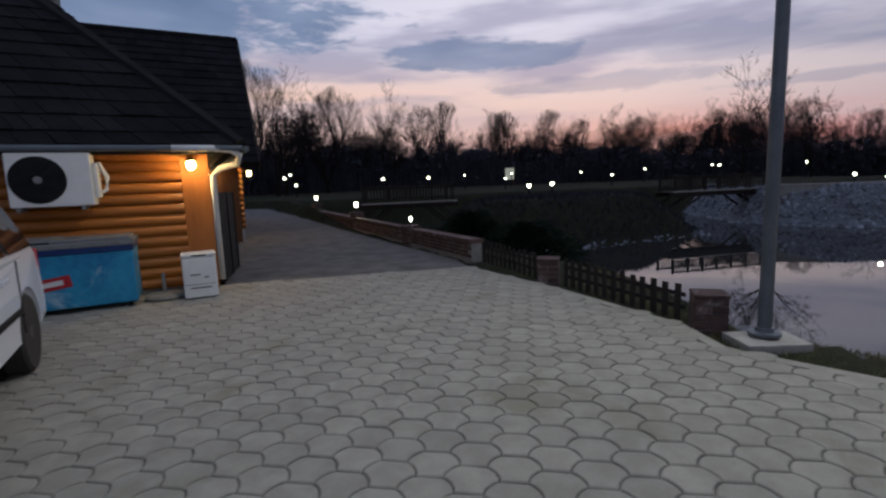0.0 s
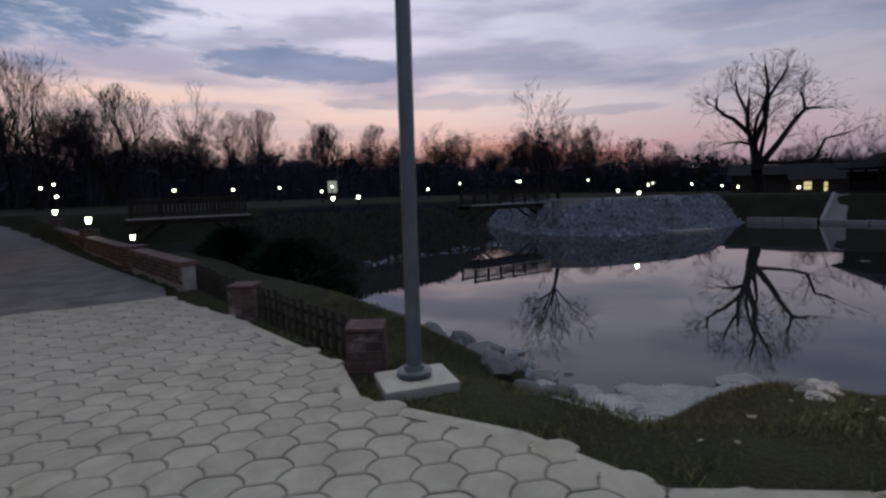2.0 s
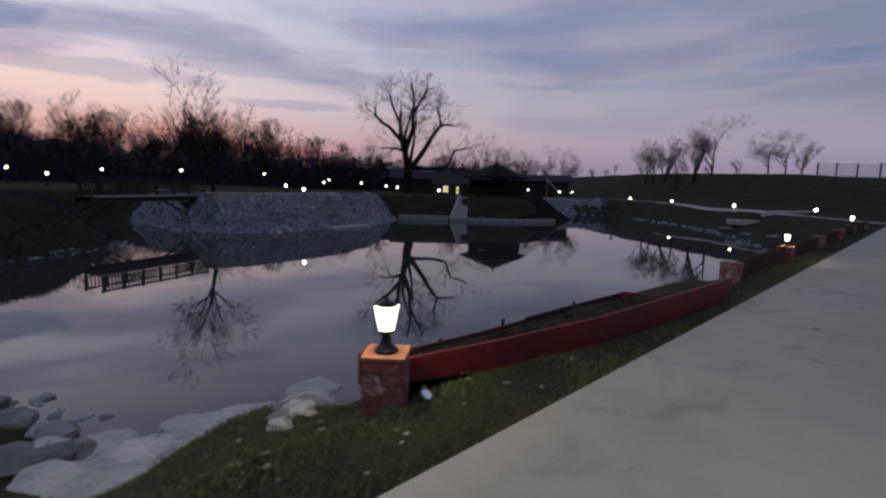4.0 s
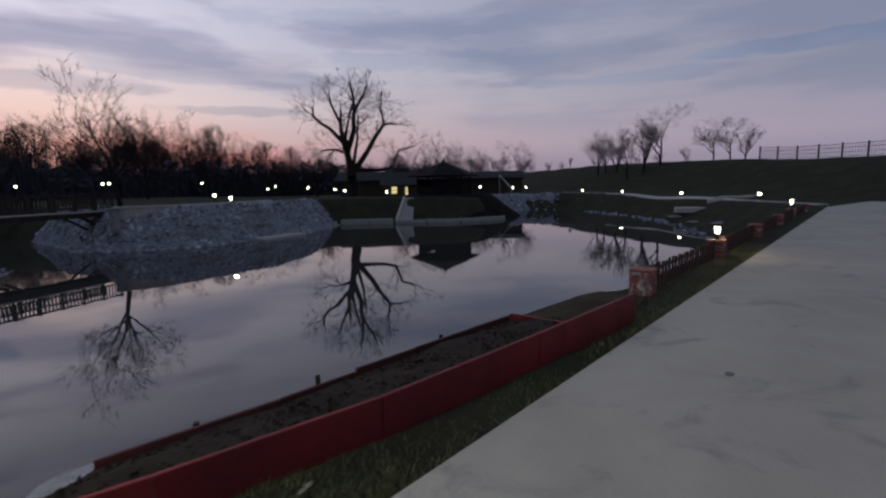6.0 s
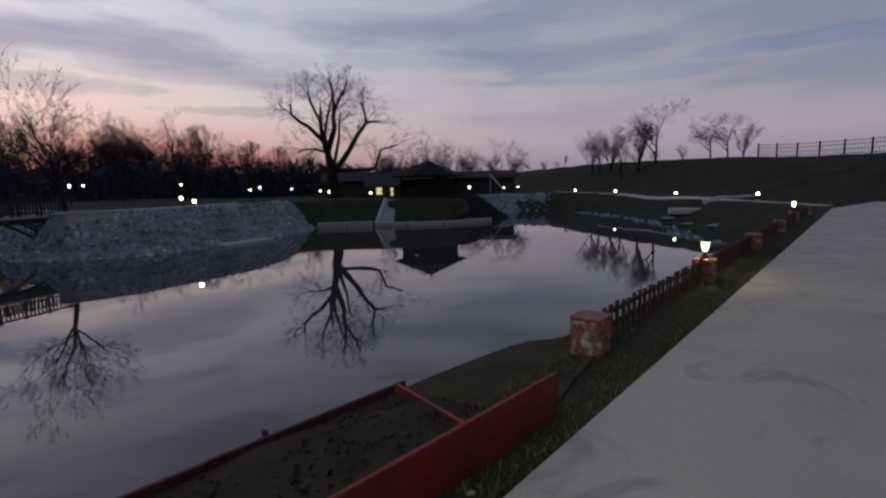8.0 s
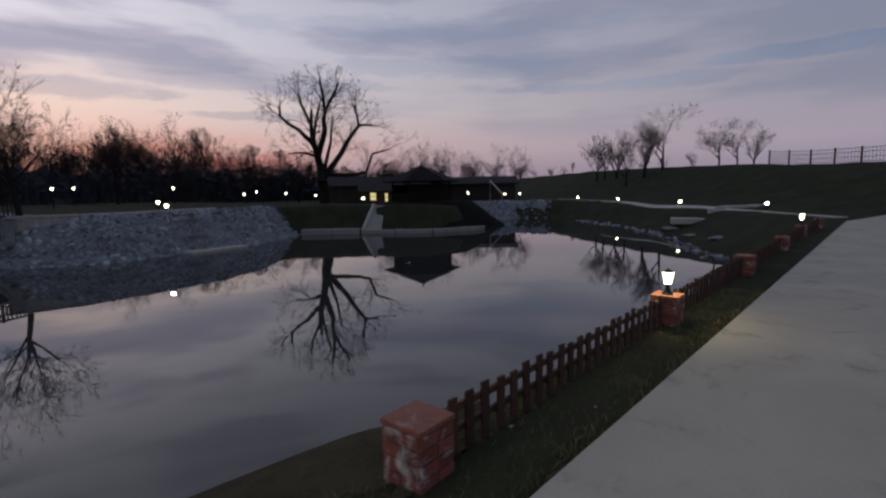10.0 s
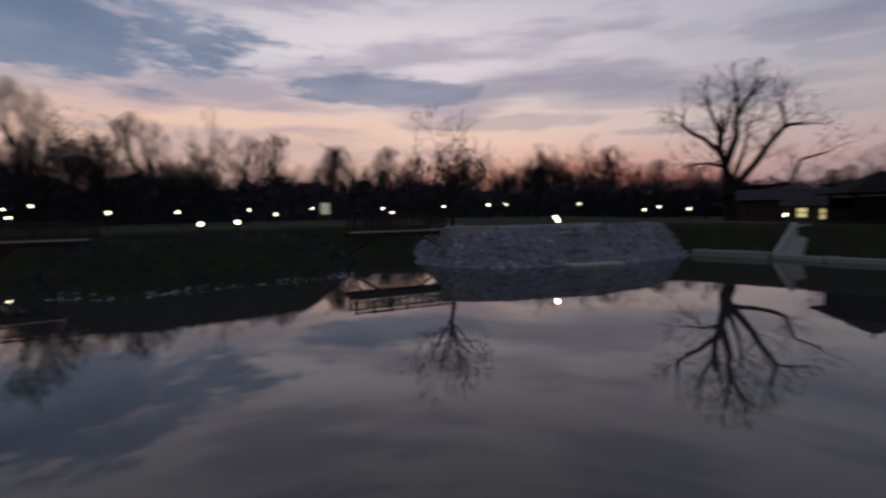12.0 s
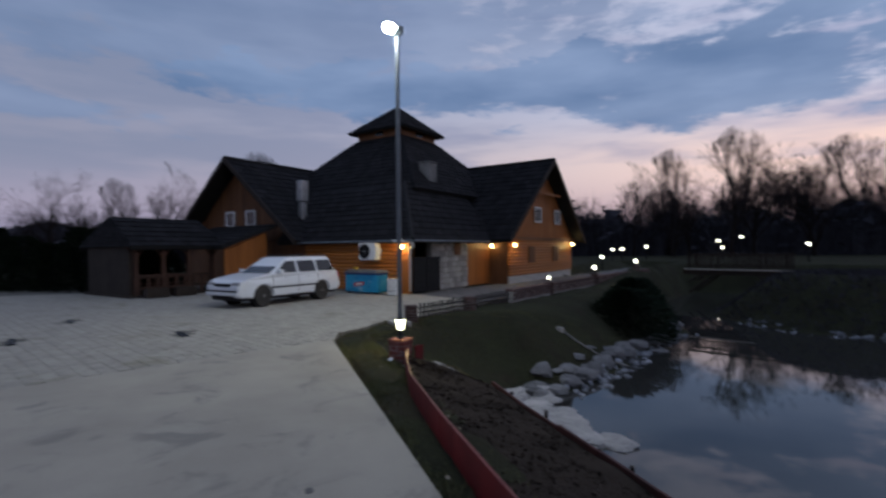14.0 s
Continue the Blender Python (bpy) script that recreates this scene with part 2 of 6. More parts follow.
M_POLE = mat("grey_painted_steel", (.15, .17, .19), (.10, .115, .13), .45, 3, 40, .12, .002, metal=.35)
M_BASE = mat("cast_concrete", (.44, .42, .37), (.32, .30, .26), .9, 4, 60, .4, .005)
M_WHITE = mat("white_enamel", (.76, .77, .76), (.66, .67, .66), .4, 3, 30, .05, .001)
M_CAR = mat("white_car_paint", (.74, .76, .78), (.66, .68, .70), .22, 1.2, 10, 0, spec=.6)
M_BLACKPL = mat("black_plastic", (.018, .018, .019), (.010, .010, .011), .6, 8, 60, .1, .001, spec=.15)
M_GREYPL = mat("grey_plastic", (.22, .23, .24), (.14, .145, .15), .5, 6, 50, .1, .001)
M_RUBBER = mat("tyre_rubber", (.03, .029, .028), (.05, .046, .04), .85, 6, 40, .3, .003)
M_STEEL = mat("galvanised_steel", (.42, .43, .44), (.30, .31, .32), .4, 4, 40, .1, .002, metal=.8)
M_RIM = mat("dusty_wheel_cover", (.44, .43, .42), (.30, .29, .28), .5, 6, 40, .1, .002, metal=.5)
M_GLASS = glass_mat("dark_glass", (.012, .014, .016), .04)
M_BLUE = mat("blue_freezer_print", (.02, .16, .36), (.05, .34, .55), .35, 2.2, 12, .05, .001, stain=((.55, .66, .70), 1.9, .6))
M_NAVY = mat("navy_band", (.015, .04, .16), (.012, .03, .10), .35, 3, 20, .05, .001)
M_REDLOGO = mat("red_print", (.45, .03, .04), (.36, .03, .04), .4, 6, 30, 0)
M_YELLOW = mat("yellow_plastic", (.60, .42, .06), (.45, .30, .04), .5, 5, 30, .1, .002)
M_BARK = mat("dark_bark", (.024, .019, .017), (.012, .010, .009), .95, 4, 30, .6, .02, spec=.1)
M_TWIG = mat("bare_twigs", (.034, .027, .026), (.020, .017, .017), .95, 3, 20, 0, spec=.05)
M_SCRUB = mat("dark_undergrowth", (.058, .056, .064), (.036, .036, .042), .98, .3, 4, 0, rnd=.5, island=True, spec=.05, world=True)
M_NEEDLE = mat("dark_conifer", (.016, .026, .014), (.008, .013, .008), .95, 2, 20, 0, rnd=.5, island=True, spec=.1, world=True)
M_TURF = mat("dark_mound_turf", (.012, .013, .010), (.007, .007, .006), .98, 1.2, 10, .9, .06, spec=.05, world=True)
M_LAMP = glow_mat("lantern_glass", (1.0, .92, .55), 5.5)
M_LAMP_FAR = glow_mat("far_lantern_glass", (1.0, .93, .66), 9.0)
M_BULB = glow_mat("wall_lamp_bulb", (1.0, .70, .26), 28.0)
M_FLOOD = glow_mat("floodlight_face", (1.0, .97, .88), 60.0)
M_LITWIN = glow_mat("lit_window", (1.0, .80, .30), .6)
M_SIGN = glow_mat("lit_board", (.85, .80, .45), .2)


# ---- builders ----
def mesh_of(name, bm, material, smooth=False):
    me = bpy.data.meshes.new(name)
    bm.to_mesh(me)
    bm.free()
    me.materials.append(material)
    if smooth:
        for p in me.polygons:
            p.use_smooth = True
    return me


def part(name, bm, material, parent, label="", smooth=False):
    """Links a bmesh as one mesh object under a thing or a part."""
    o = new(name, mesh_of(name, bm, material, smooth))
    o.parent = parent
    if label:
        o["label"] = label
    return o


def raw(name, verts, faces, material, parent=None, smooth=False):
    me = bpy.data.meshes.new(name)
    me.from_pydata(verts, [], faces)
    me.materials.append(material)
    if smooth:
        for p in me.polygons:
            p.use_smooth = True
    o = new(name, me)
    o.parent = parent
    return o


def shared(name, me, parent, m):
    o = new(name, me)
    o.parent = parent
    o.matrix_basis = m
    return o


def thing(name, label, category, m=None, group="", kind=""):
    o = new(name)
    o.empty_display_size = .2
    o.matrix_basis = m or Matrix.Identity(4)
    return tagged(o, label, category, group, kind)


def box(x0, y0, z0, x1, y1, z1, bevel=0.0, bm=None, m=None):
    bm = bm or bmesh.new()
    r = bmesh.ops.create_cube(bm, size=1)
    for v in r["verts"]:
        v.co = Vector(((x0 + x1) / 2 + v.co.x * (x1 - x0), (y0 + y1) / 2 + v.co.y * (y1 - y0), (z0 + z1) / 2 + v.co.z * (z1 - z0)))
        if m:
            v.co = m @ v.co
    if bevel:
        bmesh.ops.bevel(bm, geom=list({e for v in r["verts"] for e in v.link_edges}), offset=bevel, segments=2, affect="EDGES", profile=.6)
    return bm


def rod(p, q, r0, r1=None, n=10, bm=None):
    """A tapered round bar from p to q."""
    bm = bm or bmesh.new()
    p, q = Vector(p), Vector(q)
    d = q - p
    m = Matrix.Translation((p + q) / 2) @ d.to_track_quat("Z", "Y").to_matrix().to_4x4()
    bmesh.ops.create_cone(bm, cap_ends=True, segments=n, radius1=r0, radius2=r1 if r1 is not None else r0, depth=d.length, matrix=m)
    return bm


def lathe(profile, n=20, bm=None, m=None):
    """A turned shape round z from (radius, height) pairs."""
    bm = bm or bmesh.new()
    rings = []
    for r, z in profile:
        ring = []
        for i in range(n):
            a = 2 * math.pi * i / n
            co = Vector((r * math.cos(a), r * math.sin(a), z))
            ring.append(bm.verts.new(m @ co if m else co))
        rings.append(ring)
    for a, b in zip(rings, rings[1:]):
        for i in range(n):
            bm.faces.new((a[i], a[(i + 1) % n], b[(i + 1) % n], b[i]))
    bm.faces.new(rings[0][::-1])
    bm.faces.new(rings[-1])
    return bm


def sweep(points, r, n=8, bm=None):
    """A round pipe along points."""
    bm = bm or bmesh.new()
    pts = [Vector(p) for p in points]
    rings = []
    for i, p in enumerate(pts):
        d = (pts[min(i + 1, len(pts) - 1)] - pts[max(i - 1, 0)]).normalized()
        q = d.to_track_quat("Z", "Y")
        rings.append([bm.verts.new(p + q @ Vector((r * math.cos(2 * math.pi * j / n), r * math.sin(2 * math.pi * j / n), 0))) for j in range(n)])
    for a, b in zip(rings, rings[1:]):
        for j in range(n):
            bm.faces.new((a[j], a[(j + 1) % n], b[(j + 1) % n], b[j]))
    bm.faces.new(rings[0][::-1])
    bm.faces.new(rings[-1])
    return bm


def slab(outline, z0, z1, bm=None):
    """A flat plate with the given plan."""
    bm = bm or bmesh.new()
    lo = [bm.verts.new((x, y, z0)) for x, y in outline]
    hi = [bm.verts.new((x, y, z1)) for x, y in outline]
    n = len(lo)
    for i in range(n):
        bm.faces.new((lo[i], lo[(i + 1) % n], hi[(i + 1) % n], hi[i]))
    bm.faces.new(hi)
    bm.faces.new(lo[::-1])
    bmesh.ops.recalc_face_normals(bm, faces=bm.faces)
    return bm


def plate(corners, thick, bm=None):
    """A plate of the given thickness below (against the normal of) the corners."""
    bm = bm or bmesh.new()
    c = [Vector(p) for p in corners]
    nrm = (c[1] - c[0]).cross(c[2] - c[0]).normalized()
    a = [bm.verts.new(p) for p in c]
    b = [bm.verts.new(p - nrm * thick) for p in c]
    n = len(c)
    bm.faces.new(a)
    bm.faces.new(b[::-1])
    for i in range(n):
        bm.faces.new((a[(i + 1) % n], a[i], b[i], b[(i + 1) % n]))
    return bm


def sstep(x, lo, hi):
    t = np.clip((x - lo) / (hi - lo), 0, 1)
    return t * t * (3 - 2 * t)


# ---- the ground: one sheet with the pond basin, banks, mound and dyke ----
WATER = -1.45
POND = np.array([(-11, 29.5), (-8.2, 24.6), (-5.6, 21.6), (-1.2, 18.0), (1.2, 16.5), (2.8, 13.3), (4.3, 11.2), (5.3, 9.5), (5.9, 8.1), (5.5, 7.2), (6.0, 6.25), (7.3, 6.1), (8.3, 6.75), (9.1, 6.7), (9.7, 5.9), (11, 5.7),
                 (13.6, 5.5), (15.2, 4.95), (20, 4.75), (28, 4.8), (33, 6.0), (36.4, 8.4), (43.2, 12.2), (49.3, 18.0), (53.0, 22.4), (55.2, 26.2), (54.0, 29.6), (48.5, 30.2), (44.6, 27.2), (42.3, 25.6), (40, 24.2), (36.5, 25.5), (33.7, 29.3),
                 (30.4, 32.5), (28, 30.5), (24.3, 28.3), (18, 26.9), (14.5, 28.4), (13.4, 30), (13.6, 34), (12, 40), (2, 37), (-6, 33)])
MOUND = np.array([(-2.4, 20.9), (-.1, 20.0), (2.9, 19.9), (5.6, 22.1), (9.6, 24.5), (10.2, 26), (10.2, 30.4), (6, 32.5), (0, 31), (-3, 27), (-4, 23.5)])


def signed(px, py, poly):
    """Distance to the outline, negative inside."""
    best = np.full(px.shape, 1e9)
    inside = np.zeros(px.shape, bool)
    for (ax, ay), (bx, by) in zip(poly, np.roll(poly, -1, 0)):
        ex, ey = bx - ax, by - ay
        t = np.clip(((px - ax) * ex + (py - ay) * ey) / (ex * ex + ey * ey), 0, 1)
        best = np.minimum(best, np.hypot(px - ax - t * ex, py - ay - t * ey))
        if ay != by:
            inside ^= ((ay > py) != (by > py)) & (px < (bx - ax) * (py - ay) / (by - ay) + ax)
    return np.where(inside, -best, best)


PLAZA = [(-14, -40), (9.5, -40), (9.5, -6.5), (5.27, 3.1), (4.42, 3.3), (3.95, 3.95), (3.05, 4.6), (2.9, 5.3), (1.75, 7.0), (.45, 8.55), (-3.2, 7.1), (-14, -1)]
ROAD_EDGE = 3.1


def level(x, y):
    """The height of the land at arrays x, y."""
    x, y = np.asarray(x, float), np.asarray(y, float)
    d = np.minimum(signed(x, y, POND), 99)
    dm = signed(x, y, MOUND)
    shore = np.where(d < 0, np.where(dm < 0, -dm, -np.minimum(-d, dm)), d)      # positive on land
    top = .55 * sstep(y, 15, 23) * (1 - sstep(x, 36, 46)) - .05 + .25 * sstep(x, 40, 50) * sstep(y, 6, 12)
    wide = 3.0 - 1.2 * sstep(y, 14, 22) + 1.3 * (dm < .0) + 1.6 * sstep(x, 33, 40) * (1 - sstep(y, 22, 27))
    wide = wide - 1.9 * sstep(x, 13, 15.5) * (1 - sstep(x, 28, 33)) * (1 - sstep(y, 9, 14))
    wide = wide - 1.6 * np.exp(-((x - 6.7) / 1.3) ** 2 - ((y - 5.6) / 1.3) ** 2)
    f = sstep(shore, -.1, wide)
    z = np.where(shore > 0, WATER - .06 + (top - WATER + .06) * (0.25 * np.clip(shore / wide, 0, 1) + .75 * f), WATER - .06 - np.clip(-shore, 0, 2) * .5)
    paved = np.minimum(signed(x, y, np.array(PLAZA)), np.where(x > 5, y - ROAD_EDGE, 99))
    z = np.where(shore > .3, np.maximum(z, -.06 - 1.2 * np.clip(paved - .2 - .55 * sstep(x, 3.0, 3.9), 0, 9)), z)
    ux, uy = .64, .77
    off = (x - 50) * uy - (y - 13.2) * ux                     # metres to the right of the lamp row
    along = (x - 50) * ux + (y - 13.2) * uy
    z = z + (2.9 + 1.0 * sstep(along, -12, 42)) * sstep(off, 2.0, 12.0) * sstep(x + y * .3, 30, 46)
    # the yard and the lane lie on a flat bed a little lower than their paving
    flat = (signed(x, y, np.array(PLAZA)) < .05) | ((y < ROAD_EDGE + .02) & (x > 4.5) & (x < 40) & (y > -9)) | (signed(x, y, np.array(LANE)) < .05)
    return np.where(flat, -.16, z)


LANE = [(-3.2, 7.1), (.45, 8.55), (.1, 9.4), (-2.0, 12.2), (-5.2, 16.6), (-10.2, 24.3), (-16, 33), (-20, 31), (-13.5, 22.5)]


def grid_axis(lo, hi, fine, ends):
    a = list(np.arange(lo, hi + fine, fine))
    for k in (1, -1):
        s, p = fine, a[-1] if k > 0 else a[0]
        out = []
        while abs(p) < ends:
            s *= 1.17
            p += k * s
            out.append(p)
        a = a + out if k > 0 else out[::-1] + a
    return np.array(a)


def make_ground():
    gx, gy = grid_axis(-8, 46, .3, 600), grid_axis(2.4, 42, .3, 600)
    X, Y = np.meshgrid(gx, gy, indexing="ij")
    Z = level(X, Y)
    rough = np.array([[noise.noise(Vector((a * .9, b * .9, 0))) * .05 + noise.noise(Vector((a * 3.1, b * 3.1, 5))) * .025 for b in gy] for a in gx])
    Z = np.where(Z > -.155, Z + rough * (Z < 3.4), Z)
    nx, ny = X.shape
    me = bpy.data.meshes.new("ground")
    i = np.arange((nx - 1) * ny).reshape(nx - 1, ny)[:, :-1].ravel()
    me.from_pydata(np.stack([X, Y, Z], -1).reshape(-1, 3).tolist(), [], np.stack([i, i + ny, i + ny + 1, i + 1], -1).tolist())
    me.materials.append(M_SOIL)
    for p in me.polygons:
        p.use_smooth = True
    tagged(new("ground", me), "dull winter grass and bare soil sloping to the pond", "ground", kind="structure")


make_ground()


def zat(x, y):
    return float(level(np.array([x]), np.array([y]))[0])


# ---- water, road, lane, yard bed ----
tagged(raw("water", [(-16, 4, WATER), (60, 4, WATER), (60, 46, WATER), (-16, 46, WATER)], [(0, 1, 2, 3)], M_WATER),
       "still dark pond water mirroring the dusk sky", "pond", kind="structure")
road = tagged(new("road"), "pale worn concrete road slab beside the pond", "road", kind="structure")
for x0, x1 in ((5.27, 20.2), (20.206, 36.6)):
    left = [(x0, ROAD_EDGE), (9.45, -6.5)] if x0 < 6 else [(x0, ROAD_EDGE), (x0, -6.5)]
    b = slab([left[1], (max(x1, 9.9), -6.5), (x1, ROAD_EDGE), left[0]], -.18, 0)
    bmesh.ops.bevel(b, geom=[e for e in b.edges if e.verts[0].co.z > -.01 and e.verts[1].co.z > -.01], offset=.012, segments=2, affect="EDGES")
    part("road_slab", b, M_CONC, road)
for x, y, r in ((11.2, 2.24, .05),):
    sp_ = lathe([(r, -.02), (r * .9, .003), (r * .4, .0045)], 14)
    for v in sp_.verts:
        v.co = Vector((x + v.co.x * (1 + .3 * noise.noise(v.co * 30)), y + v.co.y * .7, v.co.z))
    part("worn_patch", sp_, M_GRAVEL, road, "dark worn spot in the concrete")
far_road = slab([(36.61, -6.5), (60, -30), (66, -24), (44.5, 1.5), (36.61, 3.1)], -.18, -.01)
part("road_slab", far_road, M_CONC, road)
tagged(new("lane", mesh_of("lane", slab(LANE, -.2, -.02), M_GRAVEL)), "dark gravel lane between house and low wall", "lane", kind="structure")
plaza = tagged(new("yard", mesh_of("yard", slab(PLAZA, -.17, -.022), M_SAND)), "yard of pale interlocking concrete pavers", "pavement", kind="structure")


# ---- stones ----
def stone_mesh(seed, flat=.6, rough=.35, sub=2, name="rock", material=None):
    bm = bmesh.new()
    bmesh.ops.create_icosphere(bm, subdivisions=sub, radius=1)
    s = Vector((seed * 3.7, seed * 1.3, seed * 7.1))
    for v in bm.verts:
        c = v.co.copy()
        k = 1 + rough * noise.noise(c * 1.3 + s) + rough * .5 * noise.noise(c * 3.1 + s)
        v.co = Vector((c.x * k, c.y * k * .85, max(c.z * k, -.6) * flat))
    return mesh_of(name, bm, material or M_ROCK)


ROCKS = [stone_mesh(i + 1, (.55, .4, .7, .5, .3)[i % 5], .4) for i in range(8)]
SLABS = [stone_mesh(i + 11, .5, .45, 3, "rock", M_SLAB) for i in range(8)]
rng = random.Random(5)


def rock(x, y, size, i, flat=1.0, label="grey limestone boulder half sunk in the pond bank", turn=None, pale=False):
    o = new("rock", (SLABS if pale else ROCKS)[i % 8])
    o.matrix_basis = Matrix.Translation((x, y, max(zat(x, y), WATER) + size * .12 * flat)) @ pose(0, 0, 0, 0, 0, rng.uniform(0, 360) if turn is None else turn) @ Matrix.Diagonal((size, size, size * flat, 1))
    return tagged(o, label, "rock", group="stones of the pond bank")


# flat pale slabs where the lawn meets the water
for i, (x, y, s, f) in enumerate([(5.9, 6.1, .45, .35), (6.45, 5.95, .5, .3), (7.05, 5.95, .45, .3), (5.75, 6.65, .45, .4), (6.3, 6.5, .5, .28), (6.95, 6.5, .5, .28), (7.55, 6.35, .45, .3),
                                  (5.45, 6.9, .35, .7), (6.2, 7.0, .42, .25), (6.8, 7.05, .45, .22), (7.4, 6.95, .42, .25), (8.0, 6.85, .4, .35), (7.75, 6.0, .32, .7), (5.5, 7.5, .34, .7), (8.3, 7.2, .34, .4), (5.95, 7.35, .35, .35)]):
    rock(x, y, s, i, f, "pale flat stone slab at the water's edge", None, True)
# rubble edging between the lawn and the bed
for i in range(26):
    t = i / 25
    x = np.interp(t, [0, .25, .55, 1], [6.55, 6.85, 7.3, 8.1]) + rng.uniform(-.05, .05)
    y = np.interp(t, [0, .25, .55, 1], [4.5, 4.85, 5.12, 5.3]) + rng.uniform(-.05, .05)
    rock(x, y, rng.uniform(.07, .14), i, rng.uniform(.6, 1.0), "rubble stone edging the lawn beside the bed", None, i % 3 == 0)
# large pale boulders above the water
for i, (x, y, sz) in enumerate([(5.75, 7.35, .24), (5.6, 7.85, .28), (5.3, 8.4, .26), (5.05, 8.9, .36), (4.75, 9.45, .36), (4.95, 9.15, .24), (4.3, 10.1, .34), (3.7, 10.9, .36), (3.25, 11.6, .32), (2.75, 12.5, .36), (2.2, 13.6, .34), (5.5, 7.3, .3)]):
    rock(x, y, sz * .85, (2, 7)[i % 2], 1.0, "large grey limestone boulder on the pond bank")
hose = thing("drain_pipe", "pale bent drain pipe lying down the pond bank", "pipe")
run = [(3.3, 9.5), (3.62, 9.75), (3.9, 10.1), (4.15, 10.4), (4.4, 10.75)]
part("pipe", sweep([(x, y, max(zat(x, y), WATER) + .05) for x, y in run], .024, 8), M_MORTAR, hose, smooth=True)
part("inlet", box(-.09, -.07, -.05, .09, .07, .10, .01, m=pose(3.25, 9.45, zat(3.25, 9.45), 0, 0, 35)), M_BASE, hose, "pale concrete inlet")
# boulders up the bank towards the bush
for i in range(30):
    t = i / 29
    x = np.interp(t, [0, .3, .6, 1], [5.3, 4.8, 3.4, .9]) + rng.uniform(-.6, .3)
    y = np.interp(t, [0, .3, .6, 1], [7.3, 9.3, 11.6, 16.2]) + rng.uniform(-.5, .5)
    rock(x, y, rng.uniform(.13, .34), i, rng.uniform(.6, 1.0))


# ---- lantern pillars, picket fences, red board ----
def brick_pillar(name, h, w, label, group, brick=None, cap=None):
    t = thing(name, label, "pillar", group=group)
    part("core", box(-w / 2 + .012, -w / 2 + .012, -.12, w / 2 - .012, w / 2 - .012, h - .01), M_MORTAR, t)
    rows = max(3, round(h / .075))
    ch = h / rows
    me = mesh_of("brick", box(-w / 4 + .005, -.03, .004, w / 4 - .005, .03, ch - .006, .004), brick or M_BRICK)
    for r in range(-1, rows):
        for s in range(4):
            a = s * 90
            for j in (-1, 1):
                shift = w / 4 * j if r % 2 == 0 else w / 4 * j * .98
                shared("brick", me, t, pose(0, 0, r * ch, 0, 0, a) @ Matrix.Translation((shift * (.94 if r % 2 else 1), -w / 2 + .028, 0)))
    part("cap", box(-w / 2 - .006, -w / 2 - .006, h, w / 2 + .006, w / 2 + .006, h + .03, .008), cap or M_BRICKTOP, t, "worn cap slab")
    return t


def lantern(name, label, material, group=""):
    """A garden lantern: cast foot, stem, tapered glass and hood. Its foot stands at z = 0."""
    t = thing(name, label, "lantern", group=group)
    part("foot", lathe([(.078, 0), (.078, .014), (.060, .026), (.040, .055), (.030, .095), (.026, .12), (.042, .132), (.046, .145)], 16), M_IRON, t, smooth=False)
    bm = bmesh.new()
    ring = ((-1, -1), (1, -1), (1, 1), (-1, 1))
    lo = [bm.verts.new((.036 * sx, .036 * sy, .146)) for sx, sy in ring]
    hi = [bm.verts.new((.060 * sx, .060 * sy, .312)) for sx, sy in ring]
    for i in range(4):
        bm.faces.new((lo[i], lo[(i + 1) % 4], hi[(i + 1) % 4], hi[i]))
    bm.faces.new(hi)
    bm.faces.new(lo[::-1])
    glass = part("glass", bm, material, t, "glowing frosted glass")
    glass.visible_shadow = False
    for sx, sy in ring:
        part("corner_bar", rod((.037 * sx, .037 * sy, .144), (.061 * sx, .061 * sy, .314), .0035, n=6), M_IRON, t)
    part("hood", lathe([(.072, .312), (.074, .319), (.045, .338), (.016, .35), (.009, .368)], 12), M_IRON, t)
    return t


PILLARS = "brick pillars along the pond fence"
pillar = brick_pillar("brick_pillar", .31, .27, "low red brick pillar with flaking white paint", PILLARS)
pillar.matrix_basis = pose(13.62, 3.68, -.06, 0, 0, 3)
lit = brick_pillar("brick_pillar", .30, .28, "low red brick pillar carrying a lit lantern", PILLARS)
lit.matrix_basis = pose(7.02, 3.99, -.08, 0, 0, 42)
lamp_a = lantern("garden_lantern", "lit black cast-iron lantern with frosted glass on a brick pillar", M_LAMP, "garden lanterns")
lamp_a.matrix_basis = pose(7.02, 3.99, .25, 0, 0, 20)
copy_thing(lit, pose(17.5, 3.67, -.06, 0, 0, 2))
copy_thing(lamp_a, pose(17.5, 3.67, .27) @ Matrix.Diagonal((.78, .78, .78, 1)))
for x in (21.4, 25.3, 33.2):
    copy_thing(pillar, pose(x, 3.66, -.06, 0, 0, rng.uniform(-4, 4)))
copy_thing(lit, pose(29.4, 3.75, -.06))
copy_thing(lamp_a, pose(29.4, 3.75, .28))
old = brick_pillar("brick_pillar", .31, .29, "dark weathered brick pillar on the yard edge", "yard edge pillars", M_BRICK_OLD, M_BRICK_OLD)
old.matrix_basis = pose(1.72, 7.42, -.02, 0, 0, -8)
copy_thing(old, pose(3.12, 5.26, -.02, 0, 0, -8))
lamp_light(7.02, 3.99, .455, 13, (1, .74, .34), .04)
lamp_light(17.5, 3.67, .475, 13, (1, .74, .34), .04)


